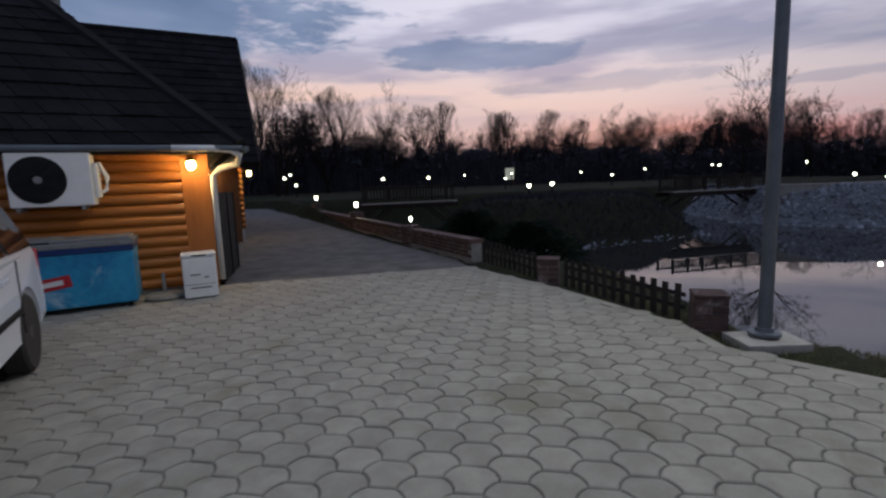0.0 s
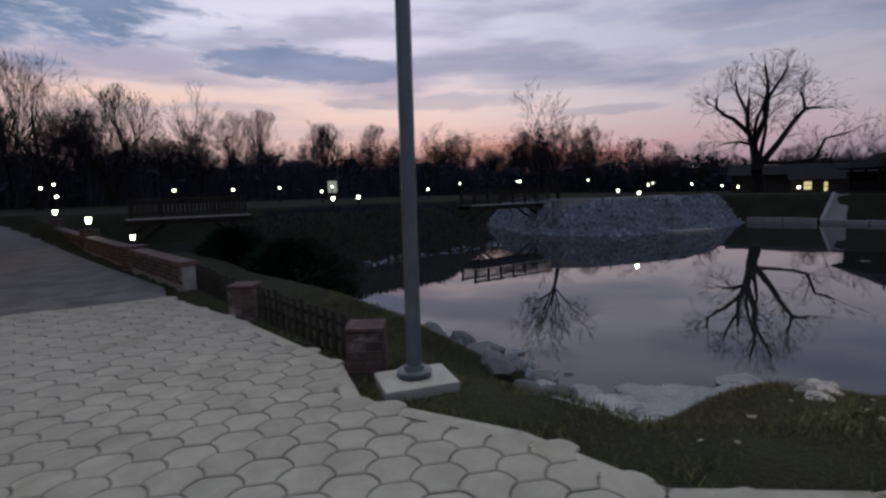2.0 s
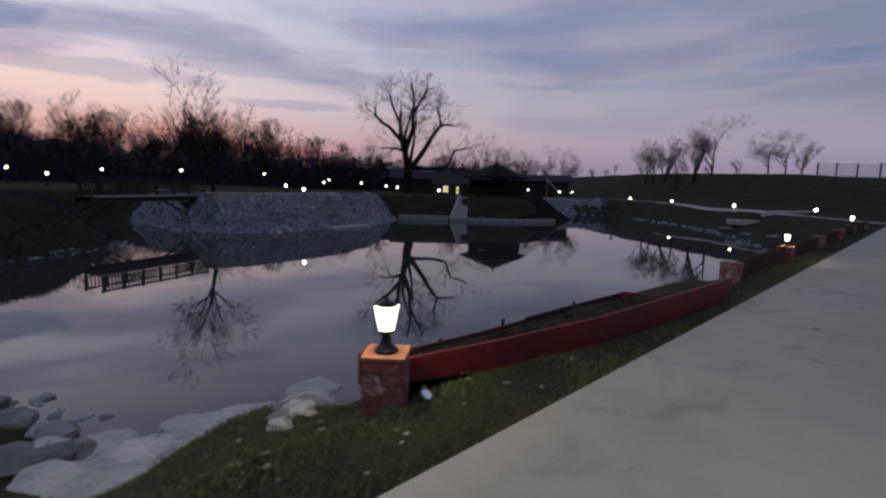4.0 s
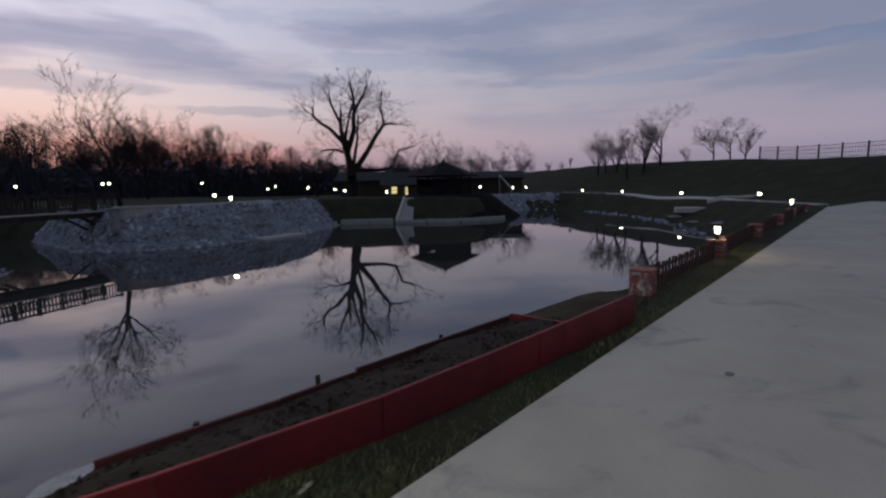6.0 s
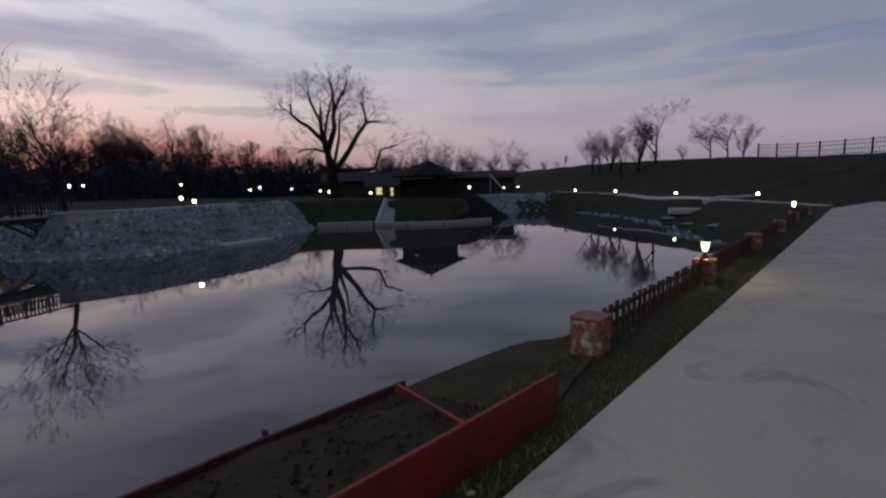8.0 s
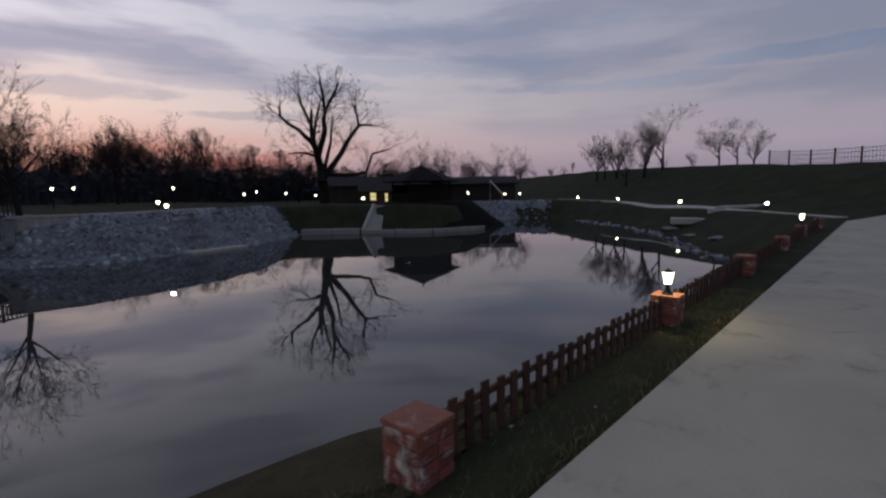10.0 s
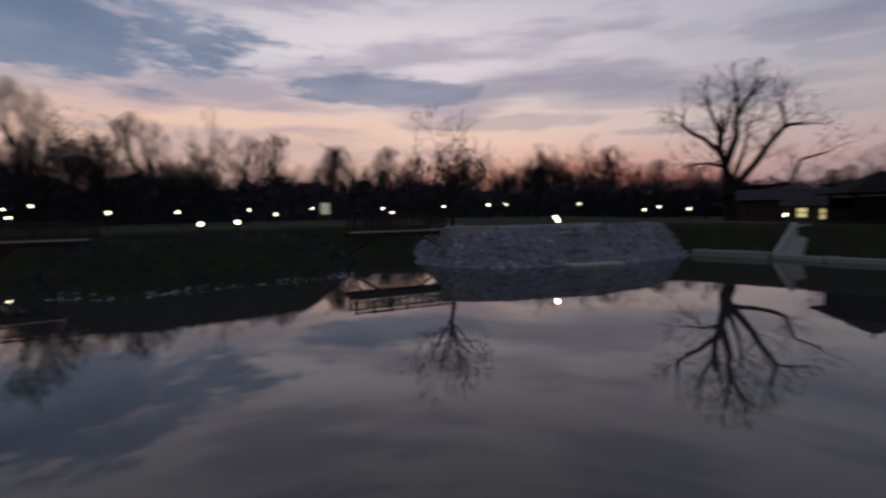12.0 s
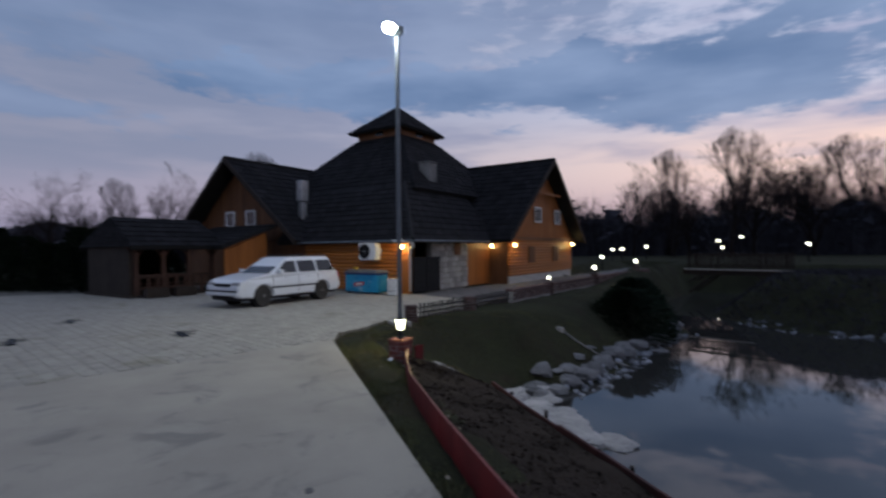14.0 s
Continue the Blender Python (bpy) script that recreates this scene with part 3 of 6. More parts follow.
def picket_fence(p, q, label, gap=.155, h=.345, group="picket fence sections", wood=None):
    p, q = Vector(p), Vector(q)
    d = q - p
    n = max(2, round(d.length / gap))
    t = thing("picket_fence", label, "fence", Matrix.Translation(p) @ pose(0, 0, 0, 0, 0, math.degrees(math.atan2(d.y, d.x))), group)
    L = d.length
    for z in (.10, .23):
        part("rail", box(.0, .008, z - .022, L, .03, z + .022, .003), wood or M_PICKET, t)
    me = mesh_of("picket", slab([(-.034, -.012), (.034, -.012), (.034, .006), (-.034, .006)], 0, 1), wood or M_PICKET)
    for i in range(n):
        hh = h * rng.uniform(.94, 1.05)
        shared("picket", me, t, Matrix.Translation(((i + .5) * L / n, 0, -.04)) @ pose(0, 0, 0, 0, rng.uniform(-2.5, 2.5), 0) @ Matrix.Diagonal((1, 1, hh, 1)))
    return t


for a, b in ((13.8, 17.33), (17.67, 21.22), (21.58, 25.12), (25.48, 29.22), (29.58, 33.02)):
    picket_fence((a, 3.67, -.02), (b, 3.66, -.02), "weathered reddish-brown picket fence between brick pillars")
picket_fence((1.9, 7.2, 0), (2.97, 5.5, 0), "dark low picket fence on the yard edge", .15, .39, wood=M_PICKET_OLD)
picket_fence((.62, 9.25, 0), (1.58, 7.65, 0), "dark low picket fence on the yard edge", .15, .39, wood=M_PICKET_OLD)

# the red board along the bare bed
board = thing("edging_board", "red painted wooden edging board leaning along a planting bed", "edging")
EDGE = [(7.2, 4.06), (8.0, 3.82), (9.1, 3.58), (10.6, 3.44), (12.38, 3.35)]
BOARD_TOP, BOARD_FOOT = [.13, .165, .20, .225, .23], [-.05, -.07, -.10, -.12, -.12]
for i, ((x0, y0), (x1, y1)) in enumerate(zip(EDGE, EDGE[1:])):
    d = Vector((x1 - x0, y1 - y0, 0))
    L, d = d.length - .004, d.normalized()
    side = Vector((-d.y, d.x, 0)) * .014
    bm = bmesh.new()
    a, b = Vector((x0, y0, 0)), Vector((x0, y0, 0)) + d * L
    ring = [[bm.verts.new(p + sg * side + Vector((0, 0, z))) for p, z in ((a, BOARD_FOOT[i]), (b, BOARD_FOOT[i + 1]), (b, BOARD_TOP[i + 1]), (a, BOARD_TOP[i]))] for sg in (1, -1)]
    bm.faces.new(ring[0][::-1])
    bm.faces.new(ring[1])
    for q in range(4):
        bm.faces.new((ring[0][q], ring[0][(q + 1) % 4], ring[1][(q + 1) % 4], ring[1][q]))
    bmesh.ops.recalc_face_normals(bm, faces=bm.faces)
    bmesh.ops.bevel(bm, geom=bm.edges[:], offset=.004, segments=1, affect="EDGES")
    part("board", bm, M_RED, board)
    m = pose(x0, y0, 0, 0, 0, math.degrees(math.atan2(d.y, d.x)))
    part("stake", box(L * .5 - .025, .017, -.3, L * .5 + .025, .05, BOARD_TOP[i] - .02, .004, m=m), M_DARKWOOD, board)
part("cross_board", plate(((11.86, 3.55, -.32), (12.34, 4.82, -.5), (12.34, 4.82, -.21), (11.86, 3.55, -.04)), .03), M_RED, board)
part("end_board", box(0, -.014, -.1, .17, .014, .13, .004, m=pose(7.14, 4.2, 0, 0, 0, 118)), M_RED, board)

# the bare bed behind it: nearly level, held by a timber edge above the water
RIM = [(7.25, 4.45), (8.05, 5.12), (9.3, 5.02), (10.8, 4.97), (12.5, 4.86), (14.0, 4.58), (14.9, 4.28)]
INNER = [(7.22, 4.12), (7.9, 3.9), (9.1, 3.62), (10.6, 3.48), (12.38, 3.40), (13.4, 3.56), (14.7, 3.75)]


def rim_z(x):
    return float(np.interp(x, [7.2, 8.0, 9.3, 12.5, 14.9], [-.12, -.34, -.34, -.30, -.24]))


NB = 60
bv, bf = [], []
for i in range(NB + 1):
    t = i / NB * 6
    x0, y0 = np.interp(t, range(7), [p[0] for p in INNER]), np.interp(t, range(7), [p[1] for p in INNER])
    x1, y1 = np.interp(t, range(7), [p[0] for p in RIM]), np.interp(t, range(7), [p[1] for p in RIM])
    for j in range(17):
        q = min(j / 15, 1)
        x, y = x0 + (x1 - x0) * q, y0 + (y1 - y0) * q
        z = (-.04 * (1 - q) + rim_z(x) * q) + .03 * noise.noise(Vector((x * 2.2, y * 2.2, 2))) + .04 * noise.noise(Vector((x * 6, y * 6, 1))) * math.sin(math.pi * min(q, .97))
        z += .10 * math.exp(-((x - 11.6) / .5) ** 2 - ((y - 4.3) / .35) ** 2) + .10 * math.exp(-((x - 13.4) / .7) ** 2 - ((y - 4.3) / .4) ** 2) - .05 * math.exp(-((x - 14.6) / .5) ** 2)
        bv.append((x, y, z if j < 16 else -1.6))
for i in range(NB):
    for j in range(16):
        a = i * 17 + j
        bf.append((a, a + 17, a + 18, a + 1))
CUT = 39
bed = tagged(raw("planting_bed", bv[:(CUT + 1) * 17], bf[:CUT * 16], M_BED, smooth=True), "bare dark level planting bed above the pond", "flower bed", kind="structure")
tagged(raw("bank_verge", bv[CUT * 17:], [tuple(q - CUT * 17 for q in f) for f in bf[CUT * 16:]], M_VERGE, smooth=True), "rough dull grass verge past the planting bed", "verge", kind="structure")
timber = thing("timber_edging", "weathered dark red timber edging holding a bed above the pond", "edging")
for (x0, y0), (x1, y1) in zip(RIM[1:4], RIM[2:5]):
    d = Vector((x1 - x0, y1 - y0, rim_z(x1) - rim_z(x0)))
    yaw = math.degrees(math.atan2(d.y, d.x))
    n = max(1, round(d.length / .9))
    L = d.length / n
    for i in range(n):
        p = Vector((x0, y0, rim_z(x0))) + d * (i / n)
        for r in range(4):
            z = p.z + .05 - r * .24 + rng.uniform(-.012, .012)
            part("board", box(.004, .012, z - .23, L - .004, .045, z, .006, m=pose(p.x, p.y, 0, 0, 0, yaw + rng.uniform(-.6, .6))), M_REDOLD if r == 0 else M_DARKWOOD, timber)
        q = p + d * (.5 / n)
        if rng.random() < .7:
            part("stake", rod((q.x, q.y + .08, -1.6), (q.x + .01, q.y + .08, q.z + rng.uniform(.02, .10)), .026, .022, 7), M_DARKWOOD, timber)

# ---- the tall lamp post on its concrete block ----
post = thing("street_lamp", "tall grey steel lamp post with lit floodlight on concrete", "street lamp", pose(3.455, 4.89, 0, 0, 0, 10))
part("footing", box(-.27, -.23, -.12, .27, .18, .004, .012), M_BASE, post, "pale cast concrete block")
part("flange", lathe([(.13, .03), (.13, .05), (.075, .055), (.07, .09)], 16), M_POLE, post)
part("pole", rod((0, 0, .04), (0, 0, 6.75), .056, .048, 16), M_POLE, post, smooth=False)
part("bracket", sweep([(0, 0, 6.6), (0, 0, 6.78), (-.04, .02, 6.86), (.16, -.12, 6.86)], .02, 8), M_POLE, post)
head = part("lamp_head", box(-.20, -.10, 6.86, .12, .12, 7.02, .02), M_POLE, post)
# glass swollen to a ball: the lamp's glare is built into its shape
fl = part("lamp_face", lathe([(.03, -.06), (.12, -.03), (.165, .05), (.13, .13), (.03, .17)], 18, m=Matrix.Translation((.02, -.2, 6.9))), M_FLOOD, post, "white lamp glass rounded out to the size of its glare", True)
fl.visible_shadow = False
lamp_light(3.485, 4.68, 6.9, FLOOD_W, (1, .93, .80), .14)

# ---- low brick wall along the lane, with lanterns ----
wall_line = [(.5, 9.35), (-1.6, 12.3), (-4.0, 15.75), (-6.4, 19.2), (-9.6, 24.1)]
low = tagged(new("wall_lane"), "low reddish brick wall beside a gravel lane", "wall", kind="structure")
for (x0, y0), (x1, y1) in zip(wall_line, wall_line[1:]):
    L = math.hypot(x1 - x0, y1 - y0)
    m = pose(x0, y0, 0, 0, 0, math.degrees(math.atan2(y1 - y0, x1 - x0)))
    part("core", box(0, -.11, -.5, L, .11, .30, 0, m=m), M_MORTAR, low)
    part("coping", box(-.003, -.15, .30, L - .003, .15, .36, .01, m=m), M_BRICK_OLD, low)
    me = mesh_of("brick", box(.004, -.118, .004, .231, .118, .066, .005), M_BRICK_OLD)
    for r in range(4):
        for i in range(int(L / .24)):
            o = shared("brick", me, low, m @ Matrix.Translation((min(i * .24 + (.12 if r % 2 else 0), L - .235), 0, .015 + r * .071)))
lp = brick_pillar("brick_pillar", .50, .34, "low dark brick pillar with a lit lantern on a lane wall", "brick pillars on the lane wall", M_BRICK_OLD, M_BRICK_OLD)
lp.matrix_basis = pose(-4.2, 16.15, 0, 0, 0, 55)
lamp_far = lantern("garden_lantern", "lit black lantern glowing on a low wall pillar", M_LAMP_FAR, "lanterns on the lane wall")
lamp_far.matrix_basis = pose(-4.2, 16.15, .545)
for x, y, z in ((-1.35, 11.95, .34), (-8.2, 22.0, .56)):
    copy_thing(lp, pose(x, y, z - .45, 0, 0, 55))
    copy_thing(lamp_far, pose(x, y, z + .095) @ Matrix.Diagonal((*([.6] * 3 if y < 15 else [1.0] * 3), 1)))
lamp_light(-4.2, 16.15, .75, 8, (1, .8, .45), .05)

# ---- the log restaurant. Local axes: x along the lane front, y into the house ----
HOUSE = pose(-3.2, 7.05, 0, 0, 0, 126.87)
house = thing("restaurant_house", "large orange log restaurant with dark shingled roofs and a lantern tower", "house", HOUSE)


def hpart(name, bm, material, label="", parent=None, smooth=False):
    return part(name, bm, material, parent or house, label, smooth)


def log_wall(name, a, b, z0, z1, dia, label):
    """A wall of round logs from plan point a to b (local)."""
    a, b = Vector((*a, 0)), Vector((*b, 0))
    d = (b - a)
    nrm = Vector((d.y, -d.x, 0)).normalized()
    w = hpart(name, box(0, .02, z0, d.length, .16, z1, 0, m=Matrix.Translation(a) @ pose(0, 0, 0, 0, 0, math.degrees(math.atan2(d.y, d.x)))), M_TIMBER, label)
    n = round((z1 - z0) / (dia * .9))
    step = (z1 - z0) / n
    bm = rod((0, 0, 0), (0, 1, 0), dia / 2, n=10)
    me = mesh_of("log", bm, M_LOG, True)
    ang = math.degrees(math.atan2(d.y, d.x)) - 90
    for i in range(n):
        shared("log", me, w, Matrix.Translation(a + Vector((0, 0, z0 + (i + .5) * step)) + nrm * .0) @ pose(0, 0, 0, 0, 0, ang) @ Matrix.Diagonal((1, d.length, 1, 1)))
    return w


# walls of the front block: the log front with the air conditioner, corner post, gate, stone wall, plank wall
log_wall("front_wall", (0, 5.9), (0, .42), .06, 2.04, .17, "horizontal orange log wall under the eave")
hpart("corner_post", box(-.06, .05, 0, .10, .42, 2.03, .01), M_PLANK, "wide orange corner board")
hpart("plinth", box(-.02, .5, -.1, .3, 5.9, .07, .01), M_MORTAR)
part_wall = hpart("side_wall", box(1.42, .06, -.1, 4.25, .3, 2.04), M_MORTAR, "rubble stone wall")
rs = random.Random(11)
cells = []
for r in range(9):
    x = 1.44
    while x < 4.2:
        w = min(rs.uniform(.16, .36), 4.25 - x)
        if w > .07:
            cells.append((x, r * .23 + .02, w, .22))
        x += w
smesh = []
for s in range(6):
    bm = box(-.5, -.05, -.5, .5, .05, .5)
    bmesh.ops.subdivide_edges(bm, edges=bm.edges, cuts=1)
    for v in bm.verts:
        k = Vector((v.co.x * 3 + s * 9, v.co.z * 3, s))
        v.co += Vector((noise.noise(k) * .16, -.04 * abs(noise.noise(k * 2)) * (v.co.y < 0), noise.noise(k + Vector((7, 3, 1))) * .16))
        if abs(v.co.x) > .4 and abs(v.co.z) > .4:
            v.co.x *= .82
            v.co.z *= .82
    smesh.append(mesh_of("stone", bm, M_WALLSTONE))
for i, (x, z, w, h) in enumerate(cells):
    shared("stone", smesh[i % 6], part_wall, Matrix.Translation((x + w / 2, .045, z + h / 2)) @ Matrix.Diagonal((w * .94, .8, h * .94, 1)))
GM = pose(.1, .0, 0, 0, 0, -13)
gate = hpart("gate", box(0, -.05, .04, 1.36, -.01, 1.40, .008, m=GM), M_BLACKPL, "black sheet-metal gate")
for x in (0, .66, 1.32):
    part("gate_bar", box(x, -.07, .04, x + .04, -.052, 1.42, .004, m=GM), M_IRON, gate)
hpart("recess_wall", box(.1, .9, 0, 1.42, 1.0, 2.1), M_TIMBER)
plank = hpart("plank_wall", box(4.27, .10, 0, 7.0, .25, 2.04), M_TIMBER, "orange vertical plank wall")
pm = mesh_of("plank", box(-.086, -.02, 0, .086, .02, 2.0, .006), M_PLANK)
for i in range(15):
    shared("plank", pm, plank, Matrix.Translation((4.36 + i * .18, .085, .02)))
hpart("shutter", box(3.05, -.05, 1.45, 3.55, .0, 1.98, .01), M_TIMBER, "brown window shutter")
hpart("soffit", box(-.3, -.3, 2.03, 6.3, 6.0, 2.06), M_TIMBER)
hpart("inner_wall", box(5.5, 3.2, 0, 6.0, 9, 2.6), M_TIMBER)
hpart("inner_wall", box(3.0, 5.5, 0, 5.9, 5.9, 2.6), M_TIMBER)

# lane-side gable wing
log_wall("gable_wall", (6.5, -0.95), (15.3, -0.95), .35, 2.15, .17, "orange log wall of the gable front")
hpart("gable_plinth", box(6.5, -0.97, -.3, 15.3, -0.65, .36, .02), M_WALLSTONE, "stone plinth")
hpart("wing_side", box(6.42, -0.9, -.2, 6.6, 3.0, 2.3), M_TIMBER, "brown plank side wall")
gb = bmesh.new()
gv = [gb.verts.new(p) for p in ((5.95, -0.9, 2.15), (15.85, -0.9, 2.15), (10.9, -0.9, 6.35), (5.95, -0.75, 2.15), (15.85, -0.75, 2.15), (10.9, -0.75, 6.35))]
for f in ((0, 1, 2), (5, 4, 3), (0, 3, 4, 1), (1, 4, 5, 2), (2, 5, 3, 0)):
    gb.faces.new([gv[i] for i in f])
gable = hpart("gable", gb, M_TIMBER, "orange boarded gable")
for i in range(54):
    x = 6.12 + i * .18
    h = 2.17 + (4.95 - abs(x - 10.9)) * .848 - .12
    if h > 2.3:
        part("gable_board", box(x - .084, -0.94, 2.17, x + .084, -0.902, h, .005), M_PLANK, gable)
hpart("tie_beam", box(5.9, -1.07, 2.1, 15.9, -0.93, 2.28, .012), M_TIMBER)
hpart("collar_beam", box(9.2, -1.35, 4.62, 12.6, -1.25, 4.74, .01), M_PLANK, "pale collar beam")


def window(x, z, w, h, y, parent, name="window"):
    wn = hpart(name, box(x - w / 2, y + .0, z - h / 2, x + w / 2, y + .05, z + h / 2), M_GLASS, "small window with white frame", parent)
    for a, b, c, d in ((-w / 2 - .05, -h / 2 - .05, w / 2 + .05, -h / 2 + .03), (-w / 2 - .05, h / 2 - .03, w / 2 + .05, h / 2 + .05), (-w / 2 - .05, -h / 2 + .03, -w / 2 + .03, h / 2 - .03), (w / 2 - .03, -h / 2 + .03, w / 2 + .05, h / 2 - .03), (-.02, -h / 2 + .03, .02, h / 2 - .03)):
        part("window_frame", box(x + a, y - .05, z + b, x + c, y - .004, z + d, .005), M_WHITE, wn)
    return wn


for wx in (10.0, 12.9):
    window(wx, 3.5, .8, .75, -1.01, house)
    hpart("window_reveal", box(wx + .45, -0.99, 3.08, wx + .62, -0.955, 3.92, .01), M_TIMBER)
for wx in (9.0, 12.4):
    hpart("shutter", box(wx - .4, -1.09, .95, wx + .4, -1.04, 1.8, .01), M_TIMBER, "closed brown shutter")

# yard-side gable wing
hpart("wing_wall", box(.25, 6.3, -.2, .45, 16.2, 2.2), M_TIMBER, "brown timber wall")
gb = bmesh.new()
gv = [gb.verts.new(p) for p in ((.25, 6.2, 2.15), (.25, 16.0, 2.15), (.25, 11.1, 6.15), (.4, 6.2, 2.15), (.4, 16.0, 2.15), (.4, 11.1, 6.15))]
for f in ((0, 2, 1), (3, 4, 5), (0, 1, 4, 3), (1, 2, 5, 4), (2, 0, 3, 5)):
    gb.faces.new([gv[i] for i in f])
gable2 = hpart("gable", gb, M_TIMBER, "brown boarded gable")
for i in range(52):
    y = 6.35 + i * .18
    h = 2.17 + (4.8 - abs(y - 11.1)) * .83 - .15
    if h > 2.3:
        part("gable_board", box(.205, y - .084, 2.17, .245, y + .084, h, .005), M_TIMBER, gable2)
for wy in (10.2, 11.9):
    wn = hpart("window", box(.15, wy - .35, 3.0, .19, wy + .35, 3.7), M_GLASS, "small white-framed window")
    for a, b, c, d in ((-.4, 2.95, .4, 3.03), (-.4, 3.67, .4, 3.75), (-.4, 3.03, -.32, 3.67), (.32, 3.03, .4, 3.67)):
        part("window_frame", box(.12, wy + a, b, .148, wy + c, d, .004), M_WHITE, wn)


def roof_face(corners, name="roof", course=.42, seed=1, parent=None):
    """A roof plane a, b (eave), c, d (top) with overlapping shingle courses."""
    a, b, c, d = (Vector(p) for p in corners)
    o = hpart(name, plate((a, b, c, d), .14), M_ROOF, "dark tarred shingle roof", parent)
    nrm = (b - a).cross(d - a).normalized()
    run = ((d - a).length + (c - b).length) / 2
    n = max(2, round(run / course))
    r = random.Random(seed)
    verts, faces = [], []
    for i in range(n):
        s0, s1 = max(i / n - .02, 0), min((i + 1.22) / n, 1)
        e0, e1 = a + (d - a) * s0, b + (c - b) * s0
        f0, f1 = a + (d - a) * s1, b + (c - b) * s1
        cnt = max(1, round((e1 - e0).length / .3))
        cuts = [0.0]
        for j in range(cnt):
            cuts.append(cuts[-1] + r.uniform(.6, 1.4))
        cuts = [q / cuts[-1] for q in cuts]
        for t0, t1 in zip(cuts, cuts[1:]):
            t1 -= .0015
            drop = r.uniform(-.04, .04) / run
            lift = .035 + r.uniform(0, .02)
            p0, p1 = e0 + (e1 - e0) * t0, e0 + (e1 - e0) * t1
            q0, q1 = f0 + (f1 - f0) * t0, f0 + (f1 - f0) * t1
            p0, p1 = p0 + (q0 - p0) * drop, p1 + (q1 - p1) * drop
            k = len(verts)
            verts += [p0 + nrm * lift, p1 + nrm * lift, q1 + nrm * .008, q0 + nrm * .008, p0 + nrm * .003, p1 + nrm * .003]
            faces += [(k, k + 1, k + 2, k + 3), (k + 4, k + 5, k + 1, k), (k + 4, k, k + 3), (k + 5, k + 2, k + 1)]
    sh = raw("shingles", [tuple(v) for v in verts], faces, M_SHINGLE, o)
    tagged(sh, kind="stuff")
    return o


RZ, EZ = 6.55, 2.12
# lane wing: ridge along y at x = 10.9
roof_face(((5.75, 9.0, EZ), (5.75, -1.4, EZ), (10.9, -1.65, RZ), (10.9, 9.0, RZ)), seed=2)
roof_face(((16.25, -1.6, EZ), (16.25, 9.0, EZ), (10.9, 9.0, RZ), (10.9, -1.65, RZ)), seed=3)
for s in (-1, 1):
    ex, ey = (5.75, -1.45) if s < 0 else (16.25, -1.65)
    hpart("barge_board", plate(((ex, ey, EZ - .2), (ex, ey, EZ + .06), (10.9, -1.7, RZ + .06), (10.9, -1.7, RZ - .2))[::s], .05), M_DARKWOOD)
# yard wing: ridge along x at y = 11.1
roof_face(((-.7, 5.8, EZ), (9.0, 5.8, EZ), (9.0, 11.1, 6.35), (-.7, 11.1, 6.35)), seed=4)
roof_face(((9.0, 16.4, EZ), (-.7, 16.4, EZ), (-.7, 11.1, 6.35), (9.0, 11.1, 6.35)), seed=5)
for s in (-1, 1):
    hpart("barge_board", plate(((-.75, 11.1 + s * 5.3, EZ - .2), (-.75, 11.1 + s * 5.3, EZ + .06), (-.75, 11.1, 6.41), (-.75, 11.1, 6.15))[::-s], .05), M_DARKWOOD)
# low hipped roof of the front block
roof_face(((-.4, 7.5, 2.06), (-.4, -.4, 2.06), (2.6, 2.35, 4.72), (2.6, 8.2, 4.72)), seed=6)
roof_face(((-.4, -.4, 2.06), (6.6, -.4, 2.06), (7.6, 2.35, 4.72), (2.6, 2.35, 4.72)), seed=7)
for p, q in (((-.4, -.4, 2.06), (2.6, 2.35, 4.72)), ((2.6, 2.35, 4.72), (7.6, 2.35, 4.72)), ((10.9, -1.65, RZ), (10.9, 9.0, RZ)), ((-.7, 11.1, 6.35), (9.0, 11.1, 6.35))):
    hpart("ridge_cap", rod(Vector(p) + Vector((0, 0, .02)), Vector(q) + Vector((0, 0, .02)), .10, n=6), M_ROOF, "dark ridge cap")
# steep main roof up to the lantern tower
TX, TY = 8.1, 7.15
for i in range(4):
    m = Matrix.Translation((TX, TY, 0)) @ pose(0, 0, 0, 0, 0, 90 * i)
    roof_face([m @ Vector(p) for p in ((-5.3, 5.3, 4.5), (-5.3, -5.3, 4.5), (-1.67, -1.67, 8.1), (-1.67, 1.67, 8.1))], seed=20 + i)
    roof_face([m @ Vector(p) for p in ((-2.06, 2.06, 8.55), (-2.06, -2.06, 8.55), (-.05, -.05, 10.25), (-.05, .05, 10.25))], seed=30 + i, course=.36, name="tower_roof")
    hpart("tower_wall", box(-1.62, -1.62, 7.9, -1.53, 1.53, 8.68, 0, m=m), M_TIMBER, "brown boarded tower wall")
    tw = hpart("tower_window", box(-1.66, -.3, 8.2, -1.63, .3, 8.5, 0, m=m), M_GLASS)
    part("window_frame", box(-1.69, -.36, 8.15, -1.662, .36, 8.2, 0, m=m), M_PLANK, tw)
    part("window_frame", box(-1.69, -.36, 8.48, -1.662, .36, 8.53, 0, m=m), M_PLANK, tw)
hpart("house_core", box(5.2, 5.2, 0, 16.5, 16.0, 2.3), M_TIMBER)
ch = hpart("chimney", box(4.62, 2.35, 4.2, 5.24, 2.97, 5.95, .03), M_ROCK, "square stone chimney")
part("chimney_cap", box(4.57, 2.30, 5.95, 5.29, 3.02, 6.02, .02), M_ROCK, ch)
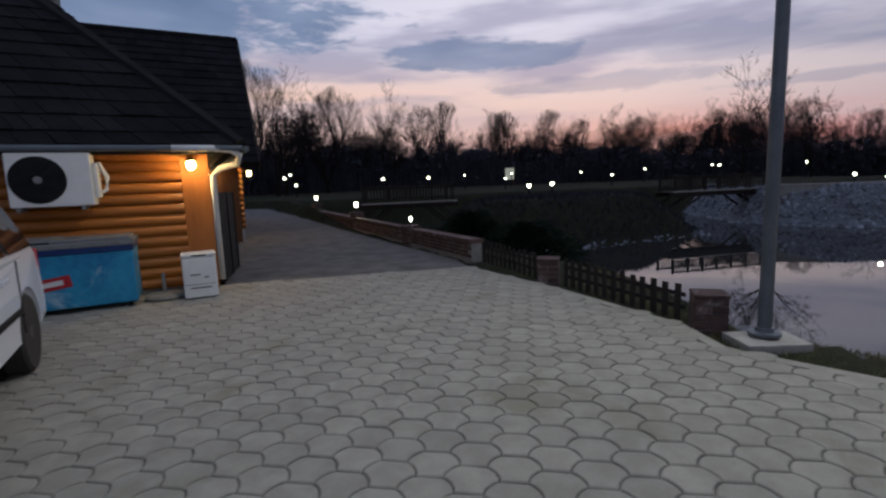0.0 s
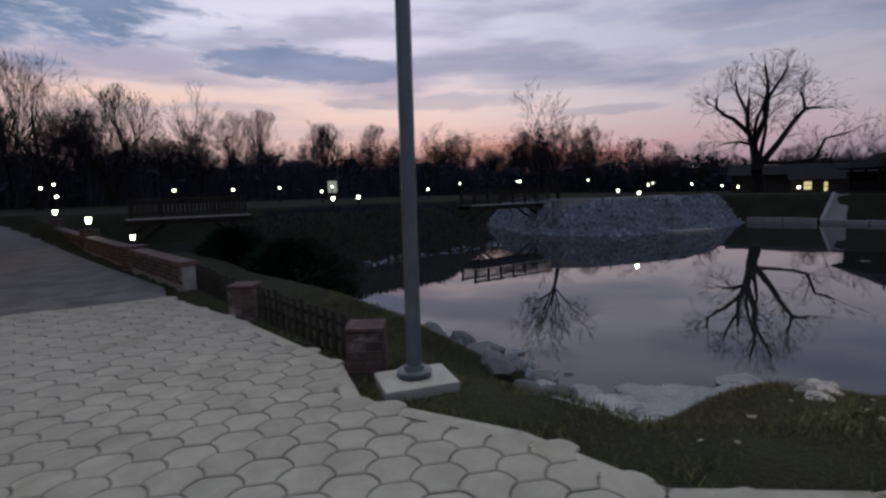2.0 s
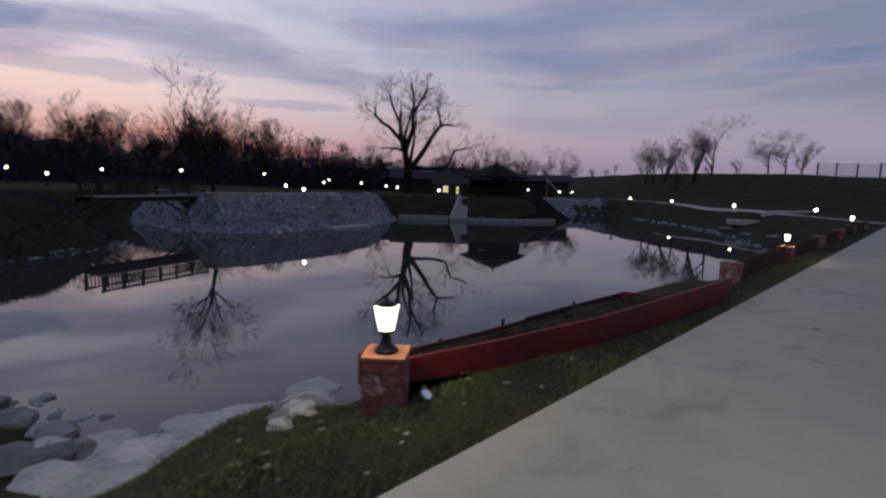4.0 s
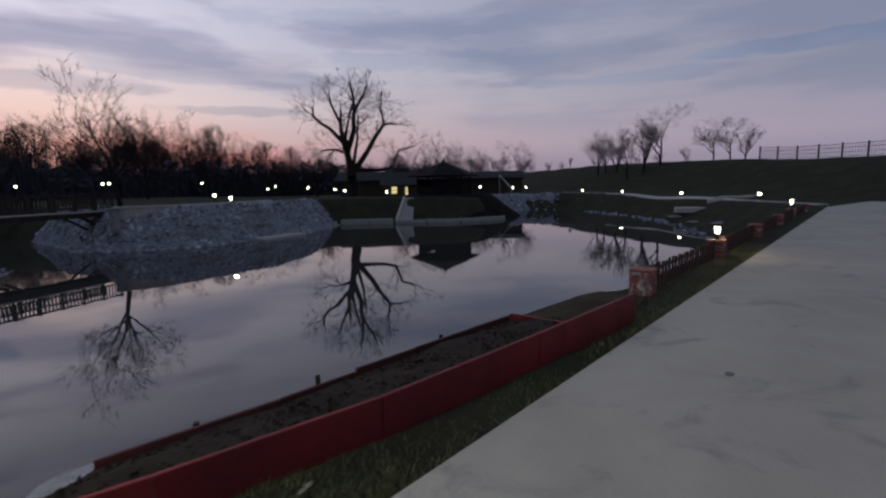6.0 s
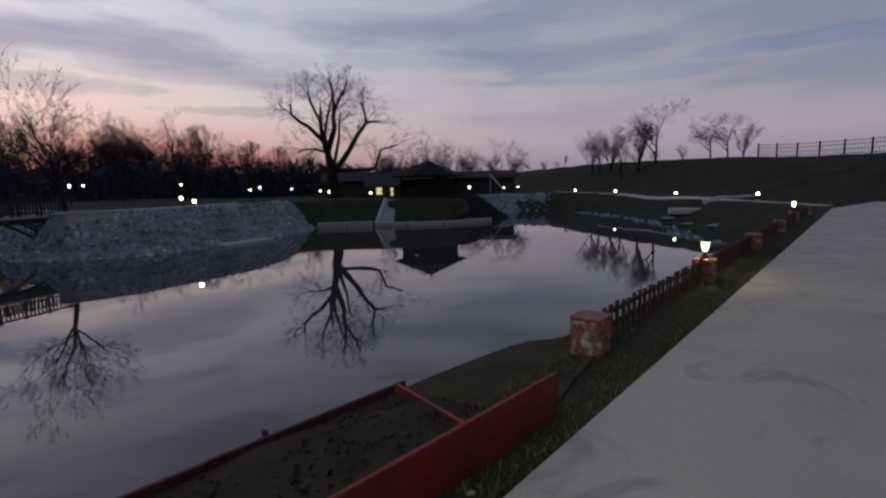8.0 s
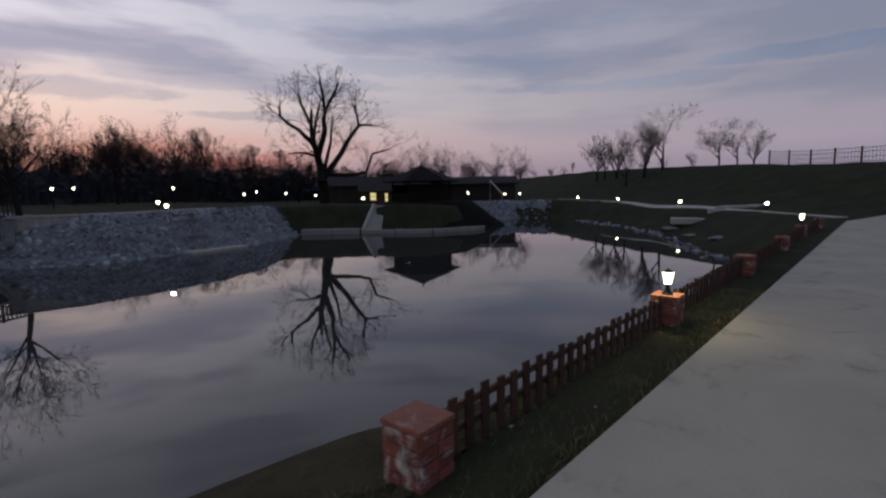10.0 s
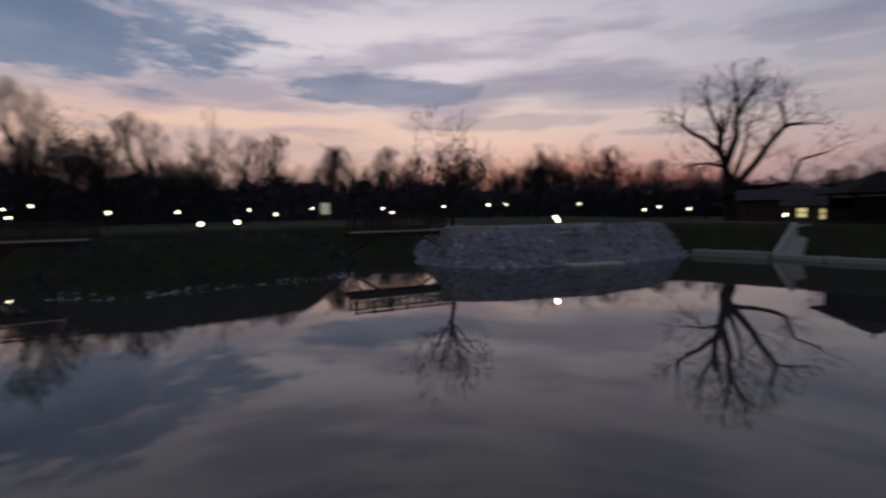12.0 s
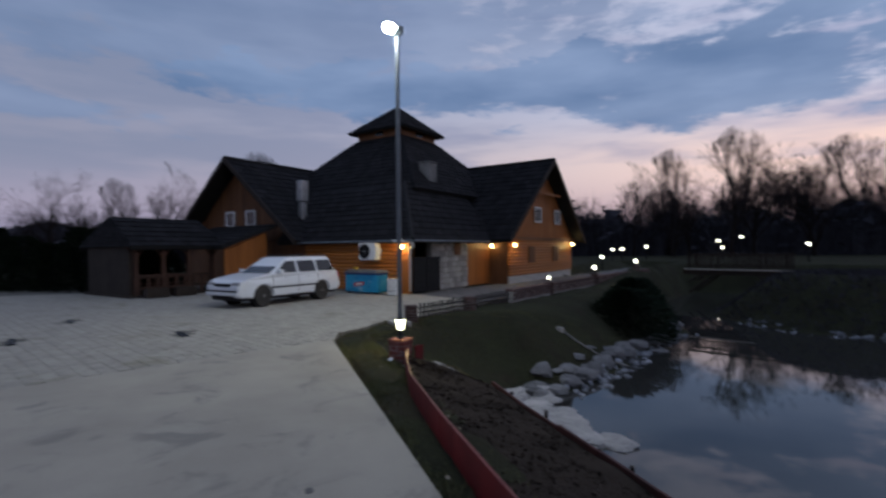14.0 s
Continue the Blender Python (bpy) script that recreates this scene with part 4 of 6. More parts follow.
for z0, z1, r in ((2.95, 4.0, .15), (4.05, 5.05, .20)):
    hpart("flue_duct", box(.9 - r, 7.2 - r, z0, .9 + r, 7.2 + r, z1, .04), M_STEEL, "galvanised kitchen flue duct")
hpart("gutter", sweep([(-.46, 6.0, 2.03), (-.46, -.4, 2.03)], .042, 8), M_POLE, "grey rain gutter")
hpart("gutter", sweep([(-.4, -.46, 2.03), (5.5, -.46, 2.03)], .042, 8), M_POLE)
hpart("downpipe", sweep([(-.46, .5, 2.03), (-.46, .0, 2.03), (-.44, -.24, 2.01), (-.38, -.36, 1.94), (-.28, -.33, 1.82), (-.14, -.1, 1.76), (-.06, .0, 1.66), (-.06, .0, .1)], .045, 10), M_WHITE, "white bent rain pipe", smooth=True)


def wall_lamp(x, y, z, face):
    """A small wall lantern; face turns it outwards."""
    t = thing("wall_lamp", "small lit wall lamp with amber glass under the eave", "lamp", HOUSE @ pose(x, y, z, 0, 0, face), "wall lamps of the house")
    part("plate", box(-.05, .0, -.09, .05, .02, .09, .006), M_IRON, t)
    part("arm", sweep([(0, 0, .05), (0, -.08, .09), (0, -.12, .07)], .009, 6), M_IRON, t)
    g = part("glass", lathe([(.03, -.08), (.055, -.04), (.06, .02), (.045, .05)], 12, m=Matrix.Translation((0, -.12, 0))), M_BULB, t, "glowing amber glass", True)
    g.visible_shadow = False
    part("hood", lathe([(.075, .05), (.07, .06), (.02, .09)], 12, m=Matrix.Translation((0, -.12, 0))), M_IRON, t)
    p = HOUSE @ pose(x, y, z, 0, 0, face) @ Vector((0, -.16, 0))
    return p


for x, y, z, f, w in ((-.07, .28, 1.82, -90, WALL_W), (6.3, -.02, 1.85, 0, WALL_W * .35), (6.62, -1.1, 1.88, 0, WALL_W), (14.9, -1.1, 1.95, 0, WALL_W)):
    p = wall_lamp(x, y, z, f)
    lamp_light(*p, w, (1, .62, .22), .05)

# air conditioner on the log front
ac = thing("air_conditioner", "white outdoor air conditioner with round fan grille on logs", "air conditioner", HOUSE)
part("casing", box(-.46, 1.42, 1.31, -.14, 2.28, 1.98, .025), M_WHITE, ac)
m = Matrix.Translation((-.462, 1.97, 1.645)) @ pose(0, 0, 0, 0, -90, 0)
part("fan_well", lathe([(.29, 0), (.29, .008), (.10, .010)], 32, m=m), M_BLACKPL, ac, "dark round fan opening")
for r in (.06, .10, .14, .18, .22, .26):
    part("grille_ring", sweep([m @ Vector((r * math.cos(a * .2618), r * math.sin(a * .2618), .02)) for a in range(25)], .0035, 5), M_BLACKPL, ac)
for i in range(8):
    a = i * math.pi / 4
    part("grille_bar", rod(m @ Vector((.05 * math.cos(a), .05 * math.sin(a), .02)), m @ Vector((.265 * math.cos(a), .265 * math.sin(a), .02)), .0035, n=5), M_BLACKPL, ac)
part("fan_hub", lathe([(.045, .012), (.045, .03), (.02, .034)], 14, m=m), M_GREYPL, ac)
part("side_cover", box(-.42, 1.36, 1.40, -.2, 1.418, 1.85, .02), M_WHITE, ac, "pipe cover")
part("pipe", sweep([(-.3, 1.40, 1.45), (-.3, 1.30, 1.5), (-.26, 1.28, 1.66), (-.3, 1.36, 1.86)], .028, 8), M_WHITE, ac, "white pipe loop")
for y in (1.55, 2.2):
    part("bracket", box(-.46, y - .02, 1.26, -.08, y + .02, 1.31, .004), M_GREYPL, ac)
    part("foot", box(-.40, y - .05, 1.29, -.34, y + .05, 1.315), M_BLACKPL, ac)

# chest freezer, white box and parasol foot in front of the logs
fz = thing("chest_freezer", "blue printed chest freezer with a grey sliding lid", "freezer", HOUSE)
part("body", box(-.78, 1.05, .06, -.12, 2.72, .80, .03), M_BLUE, fz, "blue cabinet with an icy print")
part("top_band", box(-.795, 1.04, .73, -.11, 2.73, .80, .01), M_NAVY, fz)
part("rim", box(-.80, 1.03, .80, -.10, 2.74, .87, .015), M_GREYPL, fz)
part("lid", box(-.76, 1.07, .87, -.14, 1.9, .91, .012), M_GREYPL, fz)
part("lid", box(-.76, 1.86, .885, -.14, 2.7, .925, .012), M_GREYPL, fz)
part("emblem", box(-.787, 1.72, .30, -.781, 2.25, .45, .0, m=Matrix.Translation((0, 1.98, .37)) @ pose(0, 0, 0, -8, 0, 0) @ Matrix.Translation((0, -1.98, -.37))), M_REDLOGO, fz, "red printed emblem")
part("emblem_bar", box(-.791, 1.80, .345, -.787, 2.16, .405, .0, m=Matrix.Translation((0, 1.98, .37)) @ pose(0, 0, 0, -8, 0, 0) @ Matrix.Translation((0, -1.98, -.37))), M_WHITE, fz)
for y in (1.15, 2.6):
    part("foot", box(-.72, y - .03, 0, -.66, y + .03, .06), M_BLACKPL, fz)
    part("foot", box(-.24, y - .03, 0, -.18, y + .03, .06), M_BLACKPL, fz)
crate = thing("plastic_tub", "yellow plastic tub on a freezer lid", "tub", HOUSE @ pose(-.45, 2.45, .925))
part("tub", lathe([(.10, 0), (.13, .09), (.135, .09), (.12, .095)], 16), M_YELLOW, crate)
wb = thing("storage_box", "white plastic storage box with two vents standing by the wall", "box", HOUSE @ pose(-.80, .10, 0))
part("body", box(0, 0, 0, .36, .42, .56, .03), M_WHITE, wb)
part("lid", box(-.008, -.008, .56, .368, .428, .605, .02), M_WHITE, wb)
part("grip", box(-.012, .12, .575, -.009, .30, .592), M_BLACKPL, wb)
part("vent", box(-.004, .08, .13, -.001, .34, .15), M_GREYPL, wb)
part("print", box(-.004, .10, .27, -.001, .16, .29), M_GREYPL, wb)
part("print", box(-.004, .20, .31, -.001, .33, .33), M_GREYPL, wb)
part("seam", box(-.004, .02, .185, -.001, .40, .192), M_GREYPL, wb)
ps = thing("parasol_foot", "grey round parasol foot with a short tube", "parasol foot", HOUSE @ pose(-.48, .76, 0))
part("disc", lathe([(.24, 0), (.25, .03), (.22, .06), (.06, .075)], 22), M_MORTAR, ps)
part("tube", rod((0, 0, .07), (0, 0, .34), .024, n=10), M_STEEL, ps)

# ---- the open timber shed beside the yard ----
SHED = HOUSE @ pose(0, 0, 0)
shed = thing("terrace_shed", "open timber terrace shed with a dark shingled roof", "shed", SHED)
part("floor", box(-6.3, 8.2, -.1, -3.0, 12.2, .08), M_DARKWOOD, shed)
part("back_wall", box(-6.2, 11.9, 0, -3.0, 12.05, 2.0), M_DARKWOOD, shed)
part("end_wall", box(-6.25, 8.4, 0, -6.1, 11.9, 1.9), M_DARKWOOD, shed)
for i in range(4):
    x = -6.05 + i * 1.0
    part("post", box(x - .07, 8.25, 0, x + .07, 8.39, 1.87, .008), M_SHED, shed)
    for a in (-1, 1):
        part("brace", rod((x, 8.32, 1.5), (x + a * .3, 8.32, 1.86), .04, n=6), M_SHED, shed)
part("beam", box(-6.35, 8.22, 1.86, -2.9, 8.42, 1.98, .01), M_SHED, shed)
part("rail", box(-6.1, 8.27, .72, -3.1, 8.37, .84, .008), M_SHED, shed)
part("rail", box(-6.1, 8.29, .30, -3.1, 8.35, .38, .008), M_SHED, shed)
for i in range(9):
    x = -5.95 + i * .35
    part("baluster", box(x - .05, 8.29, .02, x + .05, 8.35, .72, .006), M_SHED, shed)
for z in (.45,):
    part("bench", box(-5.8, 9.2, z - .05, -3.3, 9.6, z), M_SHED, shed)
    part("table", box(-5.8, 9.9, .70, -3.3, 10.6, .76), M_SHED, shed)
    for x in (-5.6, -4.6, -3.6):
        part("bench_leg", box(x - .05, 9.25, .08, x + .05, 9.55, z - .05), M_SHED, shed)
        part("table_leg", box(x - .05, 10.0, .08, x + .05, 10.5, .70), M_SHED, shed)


def shed_roof(c, seed):
    o = roof_face(c, seed=seed, parent=shed)
    return o


shed_roof(((-6.35, 7.9, 1.92), (-2.6, 7.9, 1.92), (-2.6, 10.2, 3.12), (-6.15, 10.2, 3.12)), 41)
shed_roof(((-2.6, 12.5, 1.92), (-6.35, 12.5, 1.92), (-6.15, 10.2, 3.12), (-2.6, 10.2, 3.12)), 42)
shed_roof(((-6.35, 12.5, 1.92), (-6.35, 7.9, 1.92), (-6.15, 10.2, 3.12), (-6.15, 10.21, 3.12)), 43)
# plank porch joining shed and house
porch = thing("plank_porch", "orange plank porch wall under a sloping shingled roof", "porch", HOUSE)
pb = bmesh.new()
pv = [pb.verts.new(p) for p in ((-3.0, 7.5, 0), (-.95, 7.5, 0), (-.95, 7.5, 2.72), (-3.0, 7.5, 1.95), (-3.0, 7.62, 0), (-.95, 7.62, 0), (-.95, 7.62, 2.72), (-3.0, 7.62, 1.95))]
for f in ((0, 1, 2, 3), (7, 6, 5, 4), (0, 4, 5, 1), (1, 5, 6, 2), (2, 6, 7, 3), (3, 7, 4, 0)):
    pb.faces.new([pv[i] for i in f])
part("wall", pb, M_TIMBER, porch)
for i in range(11):
    x = -2.9 + i * .187
    part("plank", box(x - .088, 7.46, .02, x + .088, 7.496, 1.95 + (x + 2.95) * .375 - .03, .005), M_PLANK, porch)
roof_face(((-3.3, 12.0, 1.92), (-3.3, 7.2, 1.92), (-.6, 7.2, 2.93), (-.6, 12.0, 2.93)), seed=44, parent=porch)
for i, (x, y) in enumerate(((-4.6, 7.6), (-5.6, 7.7))):
    bn = thing("flower_trough", "dark wooden flower trough before the shed", "planter", HOUSE @ pose(x, y, 0), "troughs before the shed")
    part("box", box(-.4, -.15, 0, .4, .15, .34, .01), M_DARKWOOD, bn)
    part("soil", box(-.36, -.12, .345, .36, .12, .36), M_BED, bn)

# ---- white estate car ----
# the rear wheel beside the yard stays where it stands, the nose points across the yard
CAR_YAW = -50.5
REAR = pose(-1.90, 2.60, 0, 0, 0, -49.9) @ Matrix.Translation((0, -.80, 0)) @ Vector((-1.28 * 1.06, .745 * 1.06, 0))
car = thing("estate_car", "white older estate car with black trim parked in the yard", "car",
            Matrix.Translation(REAR) @ pose(0, 0, 0, 0, 0, CAR_YAW) @ Matrix.Translation((1.28 * .96, -.745, 0)) @ Matrix.Diagonal((.96, 1.0, 1.04, 1)))
# forward +x, the wheels seen from the road at +y
WB, TW, WR = 1.28, .745, .315


def arch(cx, n=9):
    return [(cx + .37 * math.cos(math.pi * i / n), .28 + .37 * math.sin(math.pi * i / n)) for i in range(n + 1)]


prof = [(2.10, .30), (2.18, .42), (2.17, .62), (2.10, .74), (1.92, .81), (1.55, .88), (1.15, .94), (.95, .96), (-2.05, .95), (-2.16, .90), (-2.2, .60), (-2.2, .42), (-2.12, .30)]
prof = prof + arch(-WB)[::-1] + arch(WB)[::-1]
bm = bmesh.new()
near = [bm.verts.new((x, .84, z)) for x, z in prof]
farv = [bm.verts.new((x, -.84, z)) for x, z in prof]
bm.faces.new(near[::-1])
bm.faces.new(farv)
for i in range(len(prof)):
    j = (i + 1) % len(prof)
    bm.faces.new((near[i], near[j], farv[j], farv[i]))
for v in bm.verts:                                            # rounded nose and tail in plan
    if v.co.x > 1.5:
        v.co.y *= 1 - .09 * ((v.co.x - 1.5) / .7) ** 2
    if v.co.x < -1.7:
        v.co.y *= 1 - .05 * ((-v.co.x - 1.7) / .5) ** 2
    if v.co.z > .85:
        v.co.y *= .965
bmesh.ops.recalc_face_normals(bm, faces=bm.faces)
bmesh.ops.bevel(bm, geom=[e for e in bm.edges if abs(e.verts[0].co.y - e.verts[1].co.y) < .1 and abs(e.verts[0].co.y) > .5], offset=.035, segments=3, affect="EDGES")
part("body", bm, M_CAR, car, "white painted body")
bm = bmesh.new()
low_c = [(1.02, .80), (-2.08, .79), (-2.08, -.79), (1.02, -.80)]
top_c = [(.12, .60), (-1.82, .60), (-1.82, -.60), (.12, -.60)]
lo = [bm.verts.new((x, y, .91)) for x, y in low_c]
hi = [bm.verts.new((x, y, 1.44)) for x, y in top_c]
for i in range(4):
    bm.faces.new((lo[i], lo[(i + 1) % 4], hi[(i + 1) % 4], hi[i]))
rf = bm.faces.new(hi)
bm.faces.new(lo[::-1])
bmesh.ops.recalc_face_normals(bm, faces=bm.faces)
bmesh.ops.bevel(bm, geom=[e for e in bm.edges if e.verts[0].co.z > 1.3 or e.verts[1].co.z > 1.3], offset=.06, segments=3, affect="EDGES")
cabin = part("cabin", bm, M_CAR, car, "white roof and pillars")


def cab(x, z, side):
    """A point on the cabin's side face."""
    f = (z - .91) / .53
    return (x, side * (.80 - .20 * f + .006), z)


for side in (1, -1):
    for x0, x1, u0, u1 in ((.78, -.12, .28, -.12), (-.22, -1.02, -.22, -1.0), (-1.12, -1.93, -1.10, -1.76)):
        c = [cab(x0, .96, side), cab(x1, .96, side), cab(u1, 1.315, side), cab(u0, 1.315, side)]
        part("side_window", plate(c[::-1] if side > 0 else c, .012), M_GLASS, cabin, "dark side window")
    part("door_strip", box(-1.0, side * .845 - .012, .52, .98, side * .845 + .012, .565, .005), M_BLACKPL, car, "black rubbing strip")
    for x in (.30, -.62):
        part("door_handle", box(x - .09, side * .845 - .012, .80, x + .09, side * .845 + .02, .835, .008), M_CAR, car)
    for x in (.93, -.17, -1.05):
        part("door_gap", box(x - .004, side * .842 - .004, .36, x + .004, side * .842 + .0045, .92), M_BLACKPL, car)
    mir = part("wing_mirror", box(.62, side * .95 - .09, .94, .76, side * .95 + .06, 1.07, .03), M_CAR, car, "white wing mirror")
    part("roof_rail", sweep([(.0, side * .52, 1.455), (-.1, side * .52, 1.49), (-1.6, side * .52, 1.49), (-1.72, side * .52, 1.455)], .014, 8), M_BLACKPL, car)
    part("headlight", box(1.98, side * .58 - .17, .60, 2.15, side * .58 + .17, .75, .03), M_STEEL, car, "clear headlight")
    part("tail_light", box(-2.205, side * .70 - .09, .66, -2.10, side * .70 + .09, .92, .02), M_REDLOGO, car, "red tail light")
part("windscreen", plate(((.985, .66, .965), (.205, .54, 1.355), (.205, -.54, 1.355), (.985, -.66, .965))[::-1], -.012), M_GLASS, cabin, "dark windscreen")
part("rear_window", plate(((-2.075, .64, .98), (-1.875, .52, 1.33), (-1.875, -.52, 1.33), (-2.075, -.64, .98)), -.012), M_GLASS, cabin)
part("front_bumper", box(2.03, -.74, .36, 2.22, .74, .50, .03), M_CAR, car)
part("bumper_strip", box(2.10, -.72, .47, 2.232, .72, .51, .01), M_BLACKPL, car)
part("rear_bumper", box(-2.27, -.76, .38, -2.1, .76, .58, .03), M_CAR, car)
part("grille", box(2.10, -.38, .61, 2.175, .38, .70, .01), M_BLACKPL, car)
part("lower_grille", box(2.12, -.5, .30, 2.19, .5, .37, .01), M_BLACKPL, car)
part("underbody", box(-2.0, -.72, .2, 2.0, .72, .36), M_BLACKPL, car)
tyre_me = mesh_of("tyre", lathe([(.20, -.09), (.29, -.095), (.315, -.07), (.315, .07), (.29, .095), (.20, .09)], 28), M_RUBBER, False)
rim_me = mesh_of("rim", lathe([(.205, -.05), (.205, .065), (.17, .085), (.06, .075), (.05, .09)], 24), M_RIM, False)
for x in (WB, -WB):
    for s in (1, -1):
        w = new("wheel")
        w.parent = car
        w.matrix_basis = Matrix.Translation((x, s * TW, WR)) @ pose(0, 0, 0, -90 * s, 0, 0)
        shared("tyre", tyre_me, w, Matrix.Identity(4))
        shared("rim", rim_me, w, Matrix.Identity(4))
        part("wheel_well", lathe([(.36, -.22), (.36, -.10)], 20), M_BLACKPL, w)

# ---- footbridges ----
def footbridge(p, q, label, n=7):
    p, q = Vector(p), Vector(q)
    d = q - p
    L = d.length
    t = thing("footbridge", label, "bridge", Matrix.Translation(p) @ pose(0, 0, 0, 0, math.degrees(-math.asin(d.z / L)), math.degrees(math.atan2(d.y, d.x))), "timber footbridges")
    for y in (-.62, .62):
        part("beam", box(-.3, y - .06, -.28, L + .3, y + .06, -.06, .01), M_DARKWOOD, t)
        part("handrail", box(-.1, y - .04, .78, L + .1, y + .04, .86, .008), M_DARKWOOD, t)
        part("rail", box(-.1, y - .025, .16, L + .1, y + .025, .22, .006), M_DARKWOOD, t)
        for i in range(n):
            x = i * L / (n - 1)
            part("post", box(x - .045, y - .045, -.1, x + .045, y + .045, .92, .006), M_DARKWOOD, t)
        me = mesh_of("baluster", box(-.028, -.012, 0, .028, .012, .60), M_DARKWOOD)
        for i in range(int(L / .17)):
            shared("baluster", me, t, Matrix.Translation((.1 + i * .17, y, .20)))
        for a, b in ((0, .3), (1, .7)):
            part("strut", rod((a * L, y, -1.3), (b * L, y, -.2), .06, n=7), M_DARKWOOD, t)
            part("strut", rod((a * L, y, -.7), ((a + b) / 2 * L, y, -.2), .05, n=7), M_DARKWOOD, t)
    me = mesh_of("deck_plank", box(-.07, -.72, -.055, .07, .72, 0, .006), M_DARKWOOD)
    for i in range(int((L + .4) / .15)):
        shared("deck_plank", me, t, Matrix.Translation((-.2 + i * .15, 0, rng.uniform(-.004, .004))))
    part("edge_strip", box(-.2, -.76, -.02, L + .2, -.722, .05), M_BASE, t, "pale deck edge")
    return t


footbridge((9.44, 29.9, .42), (15.1, 32.5, .42), "dark timber footbridge between two stone banks")
footbridge((-6.8, 24.8, .42), (-2.6, 26.8, .42), "small dark timber footbridge over a side channel", 5)

# ---- stone terrace across the water: wall, post, stone slope ----
ter = tagged(new("wall_terrace"), "low pale stone parapet on the far bank", "wall", kind="structure")
TL = [(14.75, 29.6), (17.2, 29.2), (20.2, 29.8), (22.6, 31.2), (24.4, 32.0)]
for i, ((x0, y0), (x1, y1)) in enumerate(zip(TL, TL[1:])):
    L = math.hypot(x1 - x0, y1 - y0)
    m = pose(x0, y0, 0, 0, 0, math.degrees(math.atan2(y1 - y0, x1 - x0)))
    part("parapet", box(0, -.13, .0, L - .003, .13, .60, .02, m=m), M_WALLSTONE, ter)
    part("coping", box(0, -.17, .60, L - .003, .17, .67, .015, m=m), M_BASE, ter)
sp = thing("stone_post", "low grey square stone post at a footbridge end", "post", pose(14.7, 29.3, 0, 0, 0, 20))
part("shaft", box(-.17, -.17, -.6, .17, .17, .50, .03), M_ROCK, sp)
part("cap", box(-.21, -.21, .50, .21, .21, .58, .02), M_ROCK, sp)
steps = thing("stone_steps", "dark stone steps down a stony bank", "steps", pose(21.3, 29.7, 0, 0, 0, 12))
SI = steps.matrix_basis.inverted()
for i in range(8):
    p = Vector((21.35 + i * .13, 29.9 - i * .27, 0))
    p.z = zat(p.x, p.y) + .10
    q = SI @ p
    part("step", box(q.x - .5, q.y - .17, q.z - .25, q.x + .5, q.y + .14, q.z - .04, .01), M_ROCK, steps)
land = thing("landing_slab", "pale flat landing slab at the foot of stone steps", "slab", pose(22.6, 27.75, WATER, 0, 0, 12))
part("slab", box(-1.6, -.5, -.1, 1.6, .5, .12, .03), M_BASE, land)


def stones_along(line, name, label, count, seed, reach, lift, smin, smax, inward):
    """A strewn stone bank, one mesh."""
    r = random.Random(seed)
    protos = []
    for s in range(5):
        bm = bmesh.new()
        bmesh.ops.create_icosphere(bm, subdivisions=1, radius=1)
        for v in bm.verts:
            v.co *= 1 + .45 * noise.noise(v.co * 1.5 + Vector((s * 5 + seed, 1, 2)))
        protos.append(([v.co.copy() for v in bm.verts], [[v.index for v in f.verts] for f in bm.faces]))
        bm.free()
    verts, faces = [], []
    seg = [math.dist(a, b) for a, b in zip(line, line[1:])]
    for i in range(count):
        d = r.uniform(0, sum(seg))
        j = 0
        while d > seg[j] and j < len(seg) - 1:
            d -= seg[j]
            j += 1
        f = min(d / seg[j], 1)
        (x0, y0), (x1, y1) = line[j], line[j + 1]
        nx, ny = -(y1 - y0) / seg[j] * inward, (x1 - x0) / seg[j] * inward
        o = r.uniform(-.25, reach)
        x, y = x0 + (x1 - x0) * f + nx * o, y0 + (y1 - y0) * f + ny * o
        s = r.uniform(smin, smax)
        m = Matrix.Translation((x, y, max(zat(x, y), WATER - .05) + lift * s)) @ pose(0, 0, 0, r.uniform(0, 360), r.uniform(0, 360), 0) @ Matrix.Diagonal((s, s * .8, s * .6, 1))
        vs, fs = protos[i % 5]
        k = len(verts)
        verts += [tuple(m @ v) for v in vs]
        faces += [[q + k for q in g] for g in fs]
    tagged(raw(name, verts, faces, M_STONE_J), label, "stones", kind="stuff")


def apron(name, line, reach, inward, label):
    vs, fs = [], []
    fine = []
    for a, b in zip(line, line[1:]):
        n = max(2, int(math.dist(a, b) / .35))
        fine += [(a[0] + (b[0] - a[0]) * i / n, a[1] + (b[1] - a[1]) * i / n) for i in range(n)]
    for i, (x, y) in enumerate(fine):
        u = Vector(fine[min(i + 1, len(fine) - 1)]) - Vector(fine[max(i - 1, 0)])
        nx, ny = -u.y / u.length * inward, u.x / u.length * inward
        for j in range(9):
            s = -.3 + (reach + .3) * j / 8
            px, py = x + nx * s, y + ny * s
            vs.append((px, py, zat(px, py) + .05 + .06 * noise.noise(Vector((px * 2.2, py * 2.2, 4))) + .04 * noise.noise(Vector((px * 6, py * 6, 4)))))
            if i and j:
                k = i * 9 + j
                fs.append((k - 10, k - 1, k, k - 9))
    tagged(raw(name, vs, fs, M_APRON), label, "stone bank", kind="structure")


